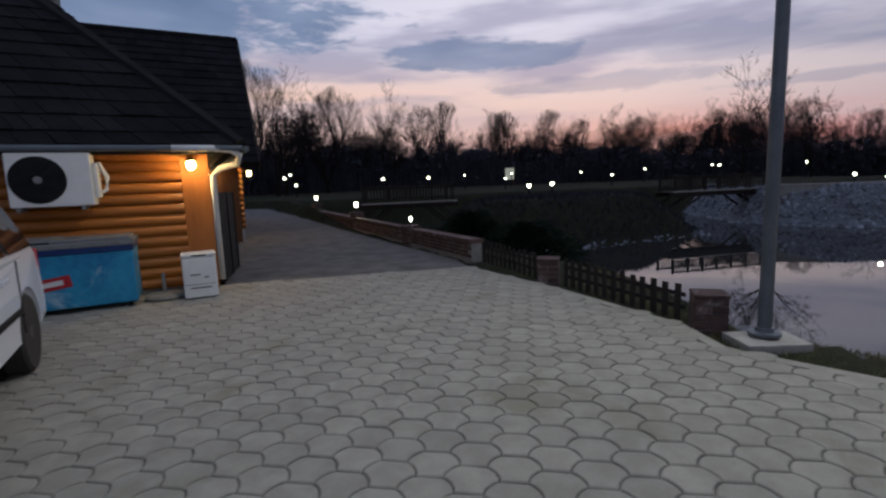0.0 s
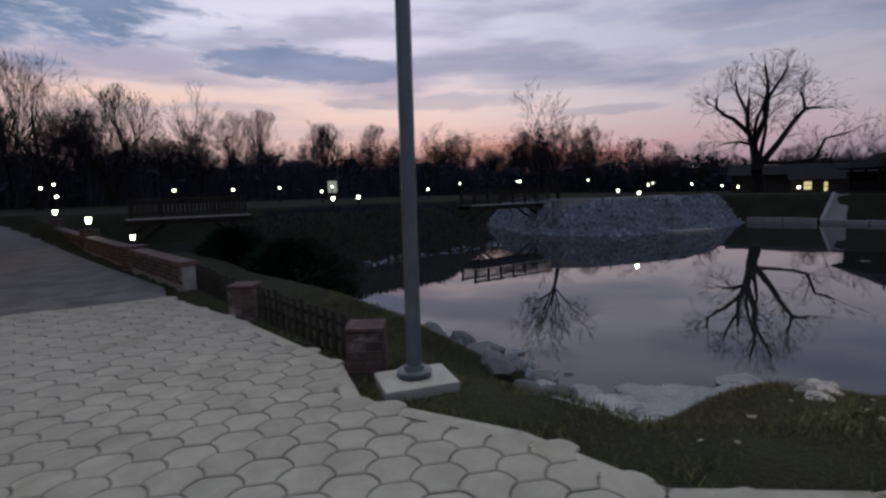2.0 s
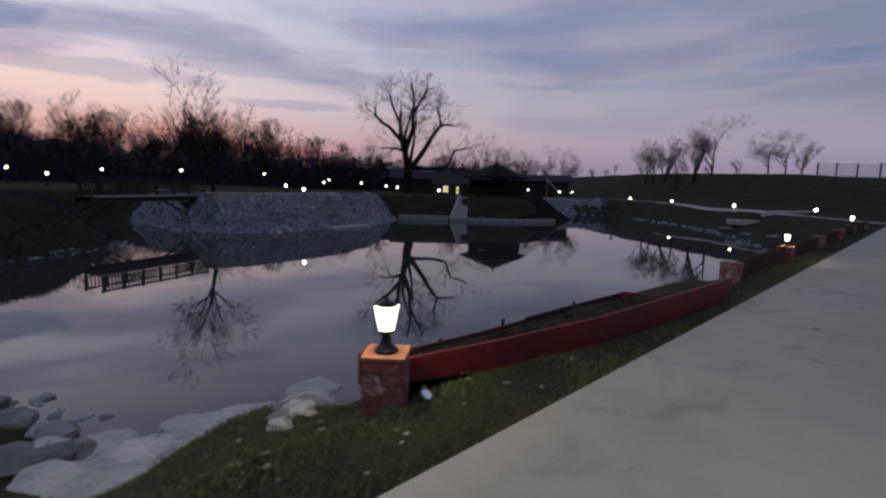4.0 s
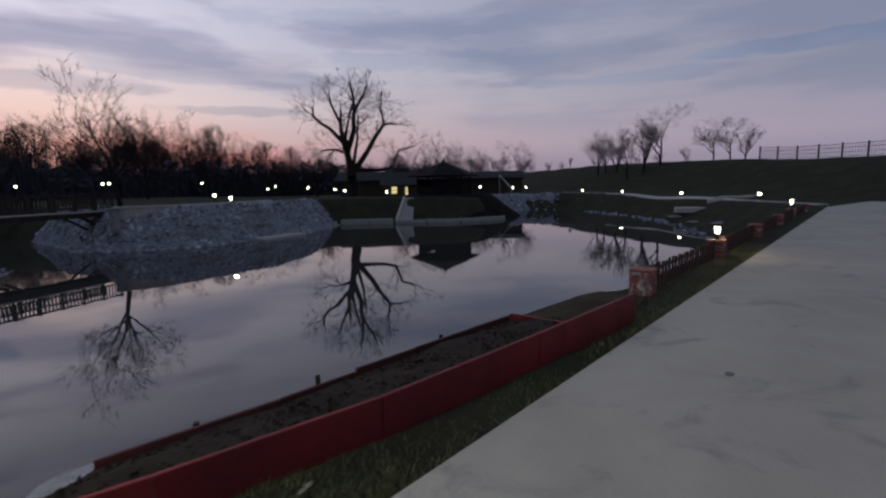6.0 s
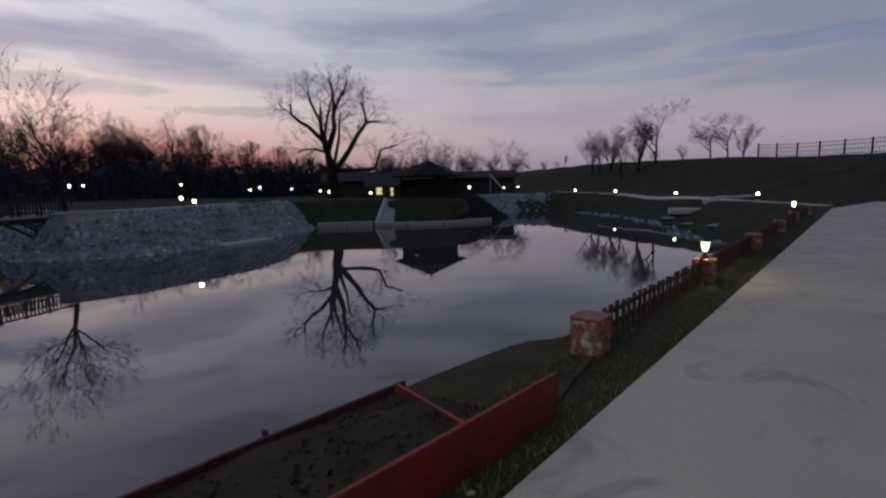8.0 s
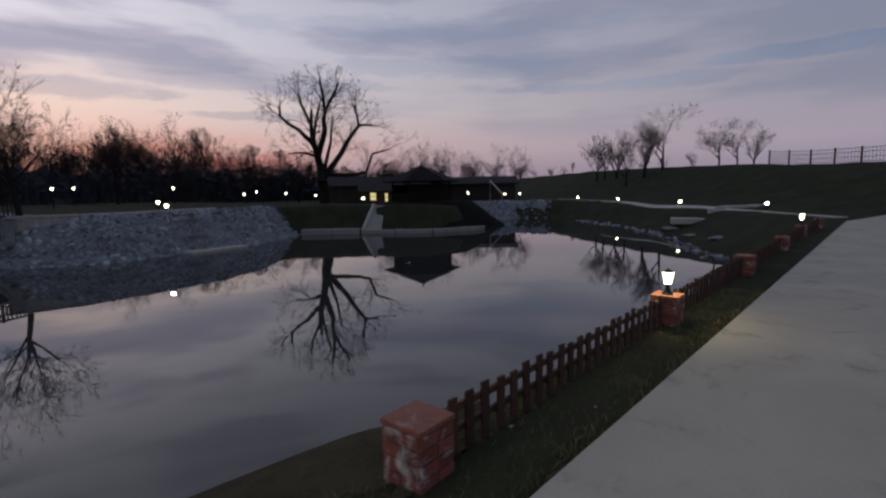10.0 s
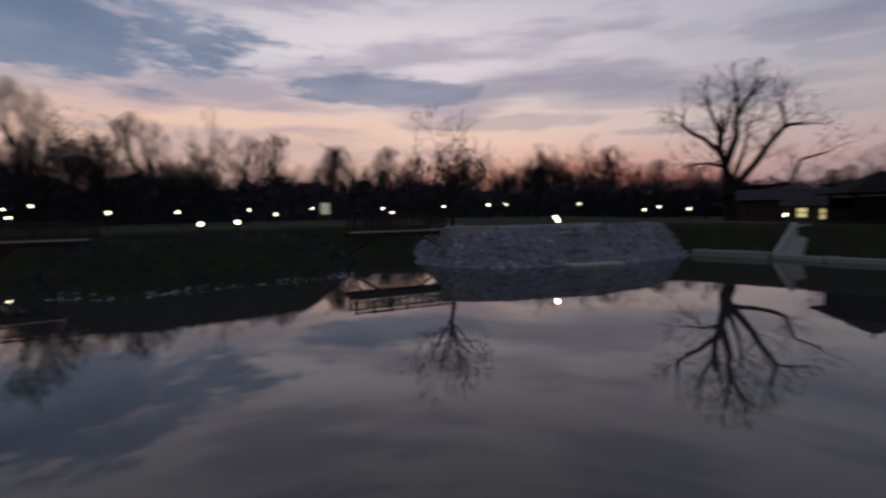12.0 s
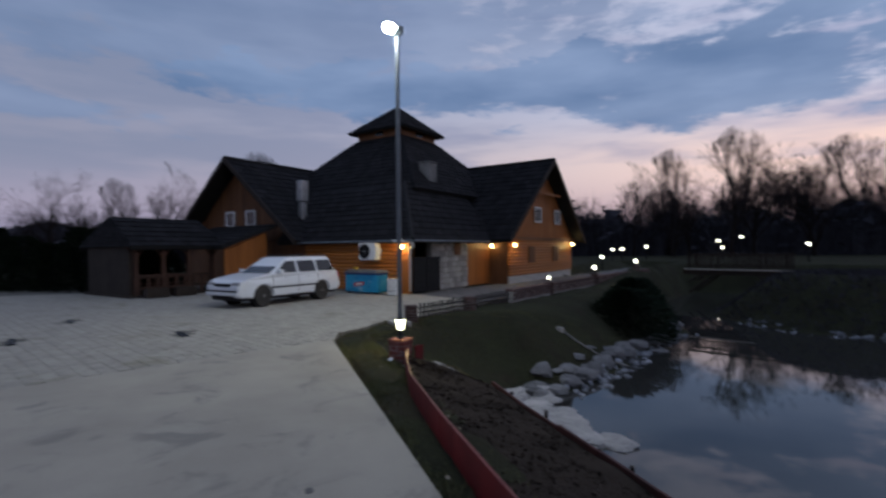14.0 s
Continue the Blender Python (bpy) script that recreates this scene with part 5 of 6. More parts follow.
apron("bank_terrace", [(13.0, 38.0), (13.5, 34.0), (13.3, 30.4), (14.4, 28.5), (17.9, 26.9), (24.2, 28.2), (27.9, 30.4), (30.3, 32.4)], 2.7, 1, "grouted grey stone slope of the far bank")
stones_along([(13.0, 38.0), (13.5, 34.0), (13.2, 30.4), (14.3, 28.4), (17.9, 26.9), (24.2, 28.2), (27.9, 30.4), (30.3, 32.4)], "bank_stones", "loose grey stones covering the far bank", 3400, 3, 2.6, .0, .05, .19, 1)
stones_along([(-.1, 20.0), (2.9, 19.8), (5.6, 22.0), (9.6, 24.4), (10.3, 26)], "bank_stones", "grey stones along the mound's waterline", 120, 4, .5, .0, .05, .13, 1)
stones_along([(33.6, 29.4), (36.5, 25.6), (40, 24.3), (42.2, 25.6), (44.3, 25)], "bank_stones", "pale stones round the gazebo mound", 70, 6, .35, .0, .05, .12, 1)
stones_along([(53.0, 22.4), (49.3, 18.0), (43.2, 12.2), (36.4, 8.4), (33, 6.4)], "bank_stones", "stones along the gentle bank", 110, 7, .6, 0, .1, .24, -1)
stones_along([(1.2, 16.4), (2.8, 13.2), (4.3, 11.1), (5.3, 9.4), (5.9, 8.0)], "bank_stones", "small stones at the water's edge", 120, 8, .5, .0, .06, .16, -1)
for i, (x, y, s) in enumerate([(44.6, 12.0, .6), (41.2, 9.9, .45), (38.6, 8.0, .4)]):
    rock(x, y, s, i, .35, "pale flat stone on the gentle bank")

apron("bank_inlet", [(46.5, 28.7), (48.5, 30.2), (54.0, 29.6), (54.9, 27.0)], 2.6, 1, "grey stone slope of the narrow inlet")
stones_along([(46.5, 28.7), (48.5, 30.2), (54.0, 29.6), (54.9, 27.0)], "bank_stones", "grey stones on the slope of the inlet", 420, 12, 2.4, .1, .08, .24, 1)


def kerb(name, line, w, z0, z1, material, label):
    o = tagged(new(name), label, "kerb", kind="structure")
    for (x0, y0), (x1, y1) in zip(line, line[1:]):
        L = math.hypot(x1 - x0, y1 - y0)
        n = max(1, round(L / 1.2))
        for i in range(n):
            m = pose(x0 + (x1 - x0) * i / n, y0 + (y1 - y0) * i / n, rng.uniform(-.02, .02), 0, 0, math.degrees(math.atan2(y1 - y0, x1 - x0)) + rng.uniform(-1.5, 1.5))
            part("block", box(.01, -w / 2, z0, L / n - .01, w / 2, z1, .03, m=m), material, o)


kerb("kerb_gazebo", [(33.5, 29.3), (34.8, 27.2), (36.5, 25.4), (38.3, 24.7), (40, 24.1), (42.2, 25.3), (44.4, 27.0)], .7, -1.7, -1.2, M_MORTAR, "pale concrete kerb along the gazebo's shore")
kerb("kerb_shore", [(30.5, 32.3), (32.0, 30.8), (33.4, 29.5)], .8, -1.7, -1.1, M_MORTAR, "weathered stone kerb along the far shore")
wing = tagged(new("wall_wing"), "pale sloping concrete wing wall beside the gazebo mound", "wall", kind="structure")
part("slope", plate(((33.55, 29.35, -1.35), (34.35, 28.35, -1.35), (35.75, 29.45, .45), (35.15, 30.0, .45)), .25), M_MORTAR, wing)
part("coping", sweep([(33.55, 29.35, -1.3), (35.15, 30.0, .5)], .14, 6), M_BASE, wing)
dock = thing("stone_dock", "pale flat landing with steps on the gentle bank", "landing", pose(45.2, 10.9, zat(45.2, 10.9), 0, 0, 22))
part("slab", box(-.55, -1.3, -.2, .55, 1.3, .16, .03), M_BASE, dock)
for i in range(7):
    p = dock.matrix_basis.inverted() @ Vector((46.2 + i * .55, 9.9 - i * .26, zat(46.2 + i * .55, 9.9 - i * .26)))
    part("step", box(p.x - .26, p.y - .45, p.z - .2, p.x + .26, p.y + .45, p.z + .12, .02), M_BASE, dock)

stones_along([(14.9, 5.0), (17.5, 4.8), (20, 4.7), (24, 4.75), (28, 4.75), (33, 5.9)], "shore_gravel", "pale coarse gravel at the waterline below the fence", 1500, 14, .75, .1, .02, .075, -1)

# ---- gazebo on its mound, and low buildings behind ----
gz = thing("gazebo", "dark hexagonal timber gazebo with a pointed roof on a mound", "gazebo", pose(41.2, 31.0, .5, 0, 0, 20))
mv, mf = [], []
for i in range(9):
    r, z = 6.9 - i * .40, -1.7 + i * .30
    for j in range(28):
        a = 2 * math.pi * j / 28
        k = 1 + .05 * noise.noise(Vector((math.cos(a) * 2, math.sin(a) * 2, i * .5)))
        mv.append((41.2 + r * k * math.cos(a), 30.6 + r * k * math.sin(a), z if i < 8 else .62))
for i in range(8):
    for j in range(28):
        mf.append((i * 28 + j, i * 28 + (j + 1) % 28, (i + 1) * 28 + (j + 1) % 28, (i + 1) * 28 + j))
mf.append([8 * 28 + j for j in range(28)])
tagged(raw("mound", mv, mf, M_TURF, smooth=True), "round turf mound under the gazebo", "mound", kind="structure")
for i in range(6):
    a, b = math.pi / 3 * i, math.pi / 3 * (i + 1)
    p, q = Vector((2.4 * math.cos(a), 2.4 * math.sin(a), 0)), Vector((2.4 * math.cos(b), 2.4 * math.sin(b), 0))
    part("post", rod(p + Vector((0, 0, -.25)), p + Vector((0, 0, 1.95)), .09, n=8), M_BLACKWOOD, gz)
    part("parapet", plate((p + Vector((0, 0, 0)), q, q + Vector((0, 0, 1.5 if i not in (2, ) else .8)), p + Vector((0, 0, 1.5 if i not in (2, ) else .8))), .06), M_BLACKWOOD, gz)
    part("eave_beam", rod(p + Vector((0, 0, 1.9)), q + Vector((0, 0, 1.9)), .07, n=8), M_BLACKWOOD, gz)
    P, Q = p * 1.36, q * 1.36
    part("roof", plate((P + Vector((0, 0, 1.75)), Q + Vector((0, 0, 1.75)), Vector((0, 0, 3.1))), .07), M_BLACKWOOD, gz)
part("finial", lathe([(.10, 3.02), (.06, 3.15), (.08, 3.22), (.01, 3.4)], 10), M_BLACKWOOD, gz)
part("floor", lathe([(2.6, -.28), (2.6, -.02)], 6), M_BLACKWOOD, gz)


def low_house(name, x, y, yaw, L, D, eave, ridge, label, windows=()):
    z = zat(x, y)
    t = thing(name, label, "building", pose(x, y, z, 0, 0, yaw))
    part("wall", box(-L / 2, -D / 2, -.2, L / 2, D / 2, eave), M_DARKWOOD, t)
    for s in (1, -1):
        part("roof", plate(((-L / 2 - .4, -s * (D / 2 + .5), eave - .15), (L / 2 + .4, -s * (D / 2 + .5), eave - .15), (L / 2 + .4, 0, ridge), (-L / 2 - .4, 0, ridge))[::s], .1), M_ROOF, t)
    for x0, z0, w, h in windows:
        wn = part("window", box(x0 - w / 2, -D / 2 - .04, z0 - h / 2, x0 + w / 2, -D / 2 - .01, z0 + h / 2), M_LITWIN, t, "lit yellow window")
        part("window_bar", box(x0 - w / 2, -D / 2 - .06, z0 - .03, x0 + w / 2, -D / 2 - .041, z0 + .03), M_DARKWOOD, wn)
    return t


low_house("lodge", 49.0, 46.5, -42, 12, 5, 2.1, 3.0, "low dark lodge with a shingled roof beyond the pond")
low_house("annex", 44.6, 40.4, -42, 3.4, 3, 1.6, 2.2, "small lit cabin beside the gazebo", ((-.6, .9, .55, .7), (.7, .8, .25, .8)))
low_house("barn", 62.5, 41.0, -52, 8, 6, 2.2, 3.0, "low dark barn at the foot of the dyke")
canopy = thing("canopy", "pale slanted canopy sheet on poles by the barn", "canopy", pose(59, 36, zat(59, 36), 0, 0, -40))
part("sheet", plate(((-1.0, 0, 2.3), (.6, 0, .6), (1.0, 1.2, .7), (-.6, 1.2, 2.4)), .04), M_BASE, canopy)
part("pole", rod((-.8, .6, 0), (-.8, .6, 2.3), .04, n=8), M_STEEL, canopy)
part("pole", rod((.7, .6, 0), (.7, .6, .65), .04, n=8), M_STEEL, canopy)
sign = thing("notice_board", "tall pale lit notice board on two posts at the wood's edge", "notice board", pose(-.5, 70.6, zat(-.5, 70.6), 0, 0, 5))
part("board", box(-.62, -.05, .9, .62, .05, 2.5, .02), M_SIGN, sign)
for x in (-.6, .6):
    part("post", box(x - .07, -.04, -.2, x + .07, .12, 2.8), M_TIMBER, sign)

# ---- far lanterns on posts ----
post_lamp = thing("garden_lantern", "lit lantern on a short dark post across the water", "lantern", group="far garden lanterns")
part("post", rod((0, 0, -4.0), (0, 0, .0), .06, n=8), M_IRON, post_lamp)
part("glass", lathe([(.04, .02), (.085, .04), (.10, .15), (.08, .2)], 10), M_LAMP_FAR, post_lamp, "glowing glass", True)
part("hood", lathe([(.13, .2), (.12, .215), (.03, .28)], 10), M_IRON, post_lamp)
FAR = [(21.75, 31.87, .85), (40.7, 38.2, .85), (61.9, 27.3, .44), (56.5, 20.5, .4), (50.1, 13.2, .35), (46.0, 7.2, .36), (3.06, 30.0, 1.08), (1.7, 28.5, 1.03),
       (19.8, 50.9, 2.1), (22.8, 36.5, 1.0), (38.3, 56.9, 1.4), (43.1, 63.4, 1.7), (41.3, 52.9, 1.4), (45.1, 52.7, 1.1), (41.9, 46.5, 1.0), (50, 54.2, 1.4), (53.8, 36.3, 1.1), (61.1, 36.5, .9), (65.4, 37.2, .9),
       (-19.8, 41.7, 2.2), (-22.1, 47.5, 2.6), (-9.9, 39.1, 1.8), (-6.9, 43.2, 1.8), (-4.9, 53.8, 2.0), (-.3, 48, 1.5), (0, 60.5, 2.1), (8.3, 61.9, 2.0), (10.2, 52.1, 1.5),
       (15.7, 62.2, 2.1), (23.6, 63.5, 2.3), (31.7, 59.6, 2.2), (-20.9, 30.5, 1.5), (-21.9, 32.4, 1.5), (-21.3, 34.6, 1.7), (-14.5, 24.5, 1.0), (-9.5, -9.4, .9), (-17.9, 40.0, 1.55)]
for i, (x, y, z) in enumerate(FAR):
    if i == 0:
        post_lamp.matrix_basis = pose(x, y, z - .1)
    else:
        copy_thing(post_lamp, pose(x, y, z - .1))
lamp_light(40.7, 38.2, 1.3, 45, (1, .85, .45), .1)
lamp_light(21.75, 31.87, 1.25, 25, (1, .9, .6), .1)

# ---- pale footpaths ----
def footpath(name, pts, w, label):
    vs, fs = [], []
    fine = []
    for a, b in zip(pts, pts[1:]):
        n = max(2, int(math.dist(a, b) / .8))
        fine += [(a[0] + (b[0] - a[0]) * i / n, a[1] + (b[1] - a[1]) * i / n) for i in range(n)]
    fine.append(pts[-1])
    for i, (x, y) in enumerate(fine):
        u = Vector(fine[min(i + 1, len(fine) - 1)]) - Vector(fine[max(i - 1, 0)])
        nx, ny = -u.y / u.length * w / 2, u.x / u.length * w / 2
        for s in (-1, 1):
            vs.append((x + s * nx, y + s * ny, zat(x + s * nx, y + s * ny) + .03))
        if i:
            k = 2 * i
            fs.append((k - 2, k, k + 1, k - 1))
    o = raw(name, vs, fs, M_BASE)
    sol = o.modifiers.new("thickness", "SOLIDIFY")
    sol.thickness = .12
    return tagged(o, label, "path", kind="structure")


footpath("path_mound", [(-2.6, 26.8), (1, 27.6), (5, 28.4), (9.2, 29.8)], .4, "pale narrow footpath over the mound")
footpath("path_dyke", [(66, 32), (61.3, 27.0), (56, 20.5), (49.6, 13.2), (44.5, 7.2), (40, 3.4)], .5, "pale footpath along the foot of the dyke")

# ---- dyke fence ----
df = thing("dyke_fence", "thin wire fence with posts along the dyke top", "fence")
for i in range(18):
    s = -29 + i * 2.1
    x, y = 50 + .77 * 13 + .64 * s, 13.2 - .64 * 13 + .77 * s
    z = zat(x, y)
    part("post", rod((x, y, z - .3), (x, y, z + 1.2), .07, n=6), M_DARKWOOD, df)
    if i:
        for h in (.12, .45, .8, 1.1):
            part("wire", rod((px_, py_, pz_ + h), (x, y, z + h), .022, n=4), M_STEEL, df)
        for j in range(1, 8):
            c = Vector((px_, py_, pz_)).lerp(Vector((x, y, z)), j / 8)
            part("bar", rod(c, c + Vector((0, 0, 1.1)), .016, n=4), M_STEEL, df)
    px_, py_, pz_ = x, y, z


# ---- bare trees ----
def tree_data(seed, height, spread=.55, trunk=.22, first=.28, forks=4, twist=.3, up=.25, levels=5, wide=.36, low=.12, bole=.40, fine=.011, limbs=()):
    """Limbs and twigs of a bare tree as two sets of tapered tubes, kept inside a rounded crown."""
    r = random.Random(seed)
    sets = [([], []), ([], [])]
    mid, half = height * (1 + low) / 2, height * (1 - low) / 2 * 1.04

    def tube(p, q, r0, r1, which, n):
        vs, fs = sets[which]
        d = (q - p).to_track_quat("Z", "Y")
        k = len(vs)
        for c, rad in ((p, r0), (q, r1)):
            for i in range(n):
                a = 2 * math.pi * i / n
                vs.append(tuple(c + d @ Vector((rad * math.cos(a), rad * math.sin(a), 0))))
        for i in range(n):
            fs.append((k + i, k + (i + 1) % n, k + n + (i + 1) % n, k + n + i))

    def twig(p, q, rad):
        vs, fs = sets[1]
        side = (q - p).orthogonal().normalized()
        side.rotate(Matrix.Rotation(r.uniform(0, 6.283), 3, (q - p).normalized()))
        k = len(vs)
        vs.extend((tuple(p - side * rad), tuple(p + side * rad), tuple(q)))
        fs.append((k, k + 1, k + 2))

    def inside(p):
        return (p.x ** 2 + p.y ** 2) / (height * wide) ** 2 + ((p.z - mid) / half) ** 2 < 1

    def branch(pts, d, length, rad, depth, kids, start):
        n = len(pts) - 1
        for i in range(kids):
            f = r.uniform(start, 1.0) if i < kids - 1 else 1.0
            j = min(int(f * n), n - 1)
            base = pts[j].lerp(pts[j + 1], f * n - j)
            d = (pts[j + 1] - pts[j]).normalized()
            side = d.orthogonal().normalized()
            side.rotate(Matrix.Rotation(r.uniform(0, 2 * math.pi), 3, d))
            k = spread * r.uniform(.7, 1.3) * (1.0 if i < kids - 1 else .35)
            nd = (d + side * k * 1.5 + Vector((0, 0, up * .5))).normalized()
            long = length * r.uniform(.5, .8)
            for _ in range(5):
                if inside(base + nd * long):
                    break
                long *= .72
            grow(base, nd, long, max(rad * (1 - .45 * f) * .6, .011), depth + 1)

    def grow(p, d, length, rad, depth):
        if depth >= 4:
            q = p + (d + Vector((r.uniform(-1, 1), r.uniform(-1, 1), r.uniform(-1, 1))) * twist * .4).normalized() * length
            twig(p, q, min(rad, fine))
            pts = [p, q]
        else:
            steps = 3 if depth < 3 else 2
            pts = [p]
            for s in range(steps):
                wob = Vector((r.uniform(-1, 1), r.uniform(-1, 1), r.uniform(-1, 1))) * twist * (.5 if depth == 0 else 1)
                d = (d + wob * .5 + Vector((0, 0, up * .3))).normalized()
                pts.append(pts[-1] + d * (length / steps))
                tube(pts[-2], pts[-1], rad * (1 - .45 * s / steps), rad * (1 - .45 * (s + 1) / steps), 0 if depth < 2 else 1, 7 if depth == 0 else 5 if depth == 1 else 3)
        if depth < levels:
            branch(pts, d, length, rad, depth, forks + (3 if depth == 0 else 2 if depth == 4 else 0), first if depth == 0 else .25)

    if limbs:
        for r0, r1, *line in limbs:
            pts = [Vector(p) for p in line]
            for i in range(len(pts) - 1):
                m = (pts[i] + pts[i + 1]) / 2 + Vector((r.uniform(-.12, .12), r.uniform(-.3, .3), r.uniform(-.12, .12))) * min(1, i)
                ra, rb, rc = (r0 + (r1 - r0) * f / (len(pts) - 1) for f in (i, i + .5, i + 1))
                tube(pts[i], m, ra, rb, 0, 8)
                tube(m, pts[i + 1], rb, rc, 0, 8)
            if r1 < .3:
                branch(pts, None, 2.2, r1 * 1.2, 1, 10, .3)
    else:
        grow(Vector((0, 0, -.2)), Vector((r.uniform(-.06, .06), r.uniform(-.06, .06), 1)), height * bole, trunk, 0)
    return sets


def tree(name, label, group="", **kw):
    t = thing(name, label, "tree", group=group)
    (a, b), (c, d) = tree_data(**kw)
    raw("trunk", a, b, M_BARK, t, True)
    raw("crown", c, d, M_TWIG, t)
    return t


# the great tree: short bole, two leaders, low spreading limbs (thick end, thin end, line)
GREAT_LIMBS = [(.52, .44, (0, 0, -.3), (0, 0, 1.5), (-.2, 0, 3.0)), (.40, .12, (-.2, 0, 2.9), (-.5, .2, 4.6), (-.95, .5, 6.1), (-.95, .9, 9.1)), (.30, .09, (-.5, .2, 4.8), (.25, -.4, 7.0), (.3, -.7, 8.6), (0, -.8, 11.6)),
         (.16, .07, (.3, -.7, 8.6), (1.0, -1.0, 10.0), (1.6, -1.2, 11.2)), (.32, .10, (-.05, 0, 2.7), (1.0, .3, 4.2), (2.1, .8, 6.1), (3.2, 1.2, 7.7), (4.3, 1.5, 7.8)), (.14, .06, (3.2, 1.2, 7.7), (3.1, 1.5, 8.8), (2.9, 1.6, 9.7)),
         (.22, .07, (-.9, .5, 5.9), (-2.1, .2, 7.2), (-3.5, -.3, 8.3), (-3.5, -.5, 9.2)), (.16, .05, (-.5, .2, 4.7), (-1.6, -.6, 5.0), (-2.9, -1.2, 4.8)), (.20, .06, (.3, 0, 3.0), (2.0, -.8, 2.9), (3.7, -1.4, 3.1), (4.3, -1.6, 4.8), (5.8, -1.9, 5.2)),
         (.16, .06, (-.95, .7, 7.5), (-1.9, 1.2, 9.8), (-2.1, 1.4, 10.9)), (.20, .06, (0, .1, 3.4), (.4, 1.8, 5.5), (.6, 3.2, 7.4), (.8, 3.8, 9.0)), (.18, .06, (-.3, -.1, 4.0), (-.6, -1.9, 6.0), (-.2, -3.2, 7.8), (.2, -3.6, 9.2))]
big = tree("bare_tree", "large bare spreading tree on the far shore", seed=12, height=12.6, spread=.62, forks=3, twist=.6, up=.03, levels=5, wide=.7, low=-.1, fine=.016, limbs=GREAT_LIMBS)
big.matrix_basis = pose(36.3, 37.8, .3, 0, 0, -38) @ Matrix.Diagonal((.95, .95, .90, 1))
slim = tree("bare_tree", "slim bare tree rising behind a stone post", seed=8, height=8.5, spread=.62, trunk=.14, first=.55, forks=4, twist=.3, up=.2, levels=5, wide=.46, low=.1, bole=.34, fine=.010)
slim.matrix_basis = pose(15.3, 30.1, .3)
WOOD = "bare trees of the wood"
kinds = [tree("bare_tree", "bare winter tree with fine twigs at the wood's edge", WOOD, seed=s, height=10, spread=sp, trunk=.13, first=fi, forks=4, twist=.34, up=u, levels=5, wide=wd, low=lo_, bole=bo, fine=.008)
         for s, sp, fi, u, wd, lo_, bo in ((31, .42, .3, .42, .30, .10, .42), (32, .52, .15, .30, .40, .02, .30), (33, .34, .4, .50, .22, .15, .55), (34, .60, .25, .22, .42, .10, .36), (35, .40, .08, .40, .34, .0, .25))]
# x, y, height
TREES = [(-50.4, 57.5, 15), (-39, 55.2, 12.5), (-33.1, 60.5, 17), (-29.7, 69.2, 17.5), (-23.8, 72.7, 15.5), (-20.2, 80, 17.5), (-15.7, 81.8, 17), (-12.6, 88.2, 15), (2.7, 93, 13.3),
         (29.5, 90.9, 14), (39.1, 93.9, 12.7), (48.9, 85.2, 12.3), (54.5, 44.7, 9.4), (69.4, 47.2, 9.6), (72.5, 42.8, 9.7), (73.9, 29.6, 7.5), (68.1, 22.5, 9.6), (68.5, 13.4, 5.5),
         (-41.6, -18.4, 11.5), (-44.2, -17.3, 11), (-47, -14.9, 12), (-49.2, -9.6, 12), (-59.7, -7, 13.5), (-55.2, .4, 15), (-38.2, 47.7, 13.4), (-27.8, 44.3, 10.5), (-23.8, 48, 14.7), (-25.9, 54, 15.5),
         (-23.5, 60.6, 16.5), (18.8, 93.7, 13.5), (35.6, 89, 12), (-2, 90.3, 13), (52.5, 46.5, 8.2), (56, 43.5, 8.5), (71, 45, 9.4), (68, 48.5, 9), (74.5, 31, 8), (72.5, 27.5, 8.6), (69.5, 21, 8.8),
         (67, 24, 8.2), (70, 12.2, 5.6), (67.5, 14.8, 5.8), (40, 60, 9), (46, 58, 8.5), (34, 63, 9), (28, 66, 9.5), (-8, 90, 14), (6, 95, 13.5), (11, 94, 14.5), (15, 96, 13), (22, 95, 15), (25, 93, 14), (32, 94, 14.5), (36, 92, 13), (43, 90, 13),
         (46, 88, 12.5), (52, 84, 12), (56, 82, 11), (60, 80, 10.5), (-34, 66, 16), (-27, 75, 15), (-44, 58, 14), (-31, 50, 13), (-36, 52, 14)]
rt = random.Random(21)
line = [(-66, -32), (-62, 8), (-50, 40), (-36, 62), (-18, 80), (6, 92), (34, 90), (56, 80), (72, 70), (88, 66)]
for i in range(170):
    t = (i + rt.uniform(.1, .9)) / 170 * (len(line) - 1)
    j = int(t)
    x = line[j][0] + (line[j + 1][0] - line[j][0]) * (t - j) + rt.uniform(-5, 5)
    y = line[j][1] + (line[j + 1][1] - line[j][1]) * (t - j) + rt.uniform(-2, 9)
    TREES.append((x, y, rt.uniform(7.0, 12.0) * (1 if j < 7 else .75)))
for i in range(64):                                           # the deeper, taller rows
    t = 2.6 + (i + rt.uniform(.1, .9)) / 64 * 4.2
    j = int(t)
    x = line[j][0] + (line[j + 1][0] - line[j][0]) * (t - j) + rt.uniform(-4, 4)
    y = line[j][1] + (line[j + 1][1] - line[j][1]) * (t - j) + rt.uniform(0, 12)
    TREES.append((x, y, rt.uniform(10.5, 15.5)))
for i in range(14):
    TREES.append((96 + i * 3 + rt.uniform(-2, 2), 26 + i * 5 + rt.uniform(-3, 3), rt.uniform(2.5, 4.5)))
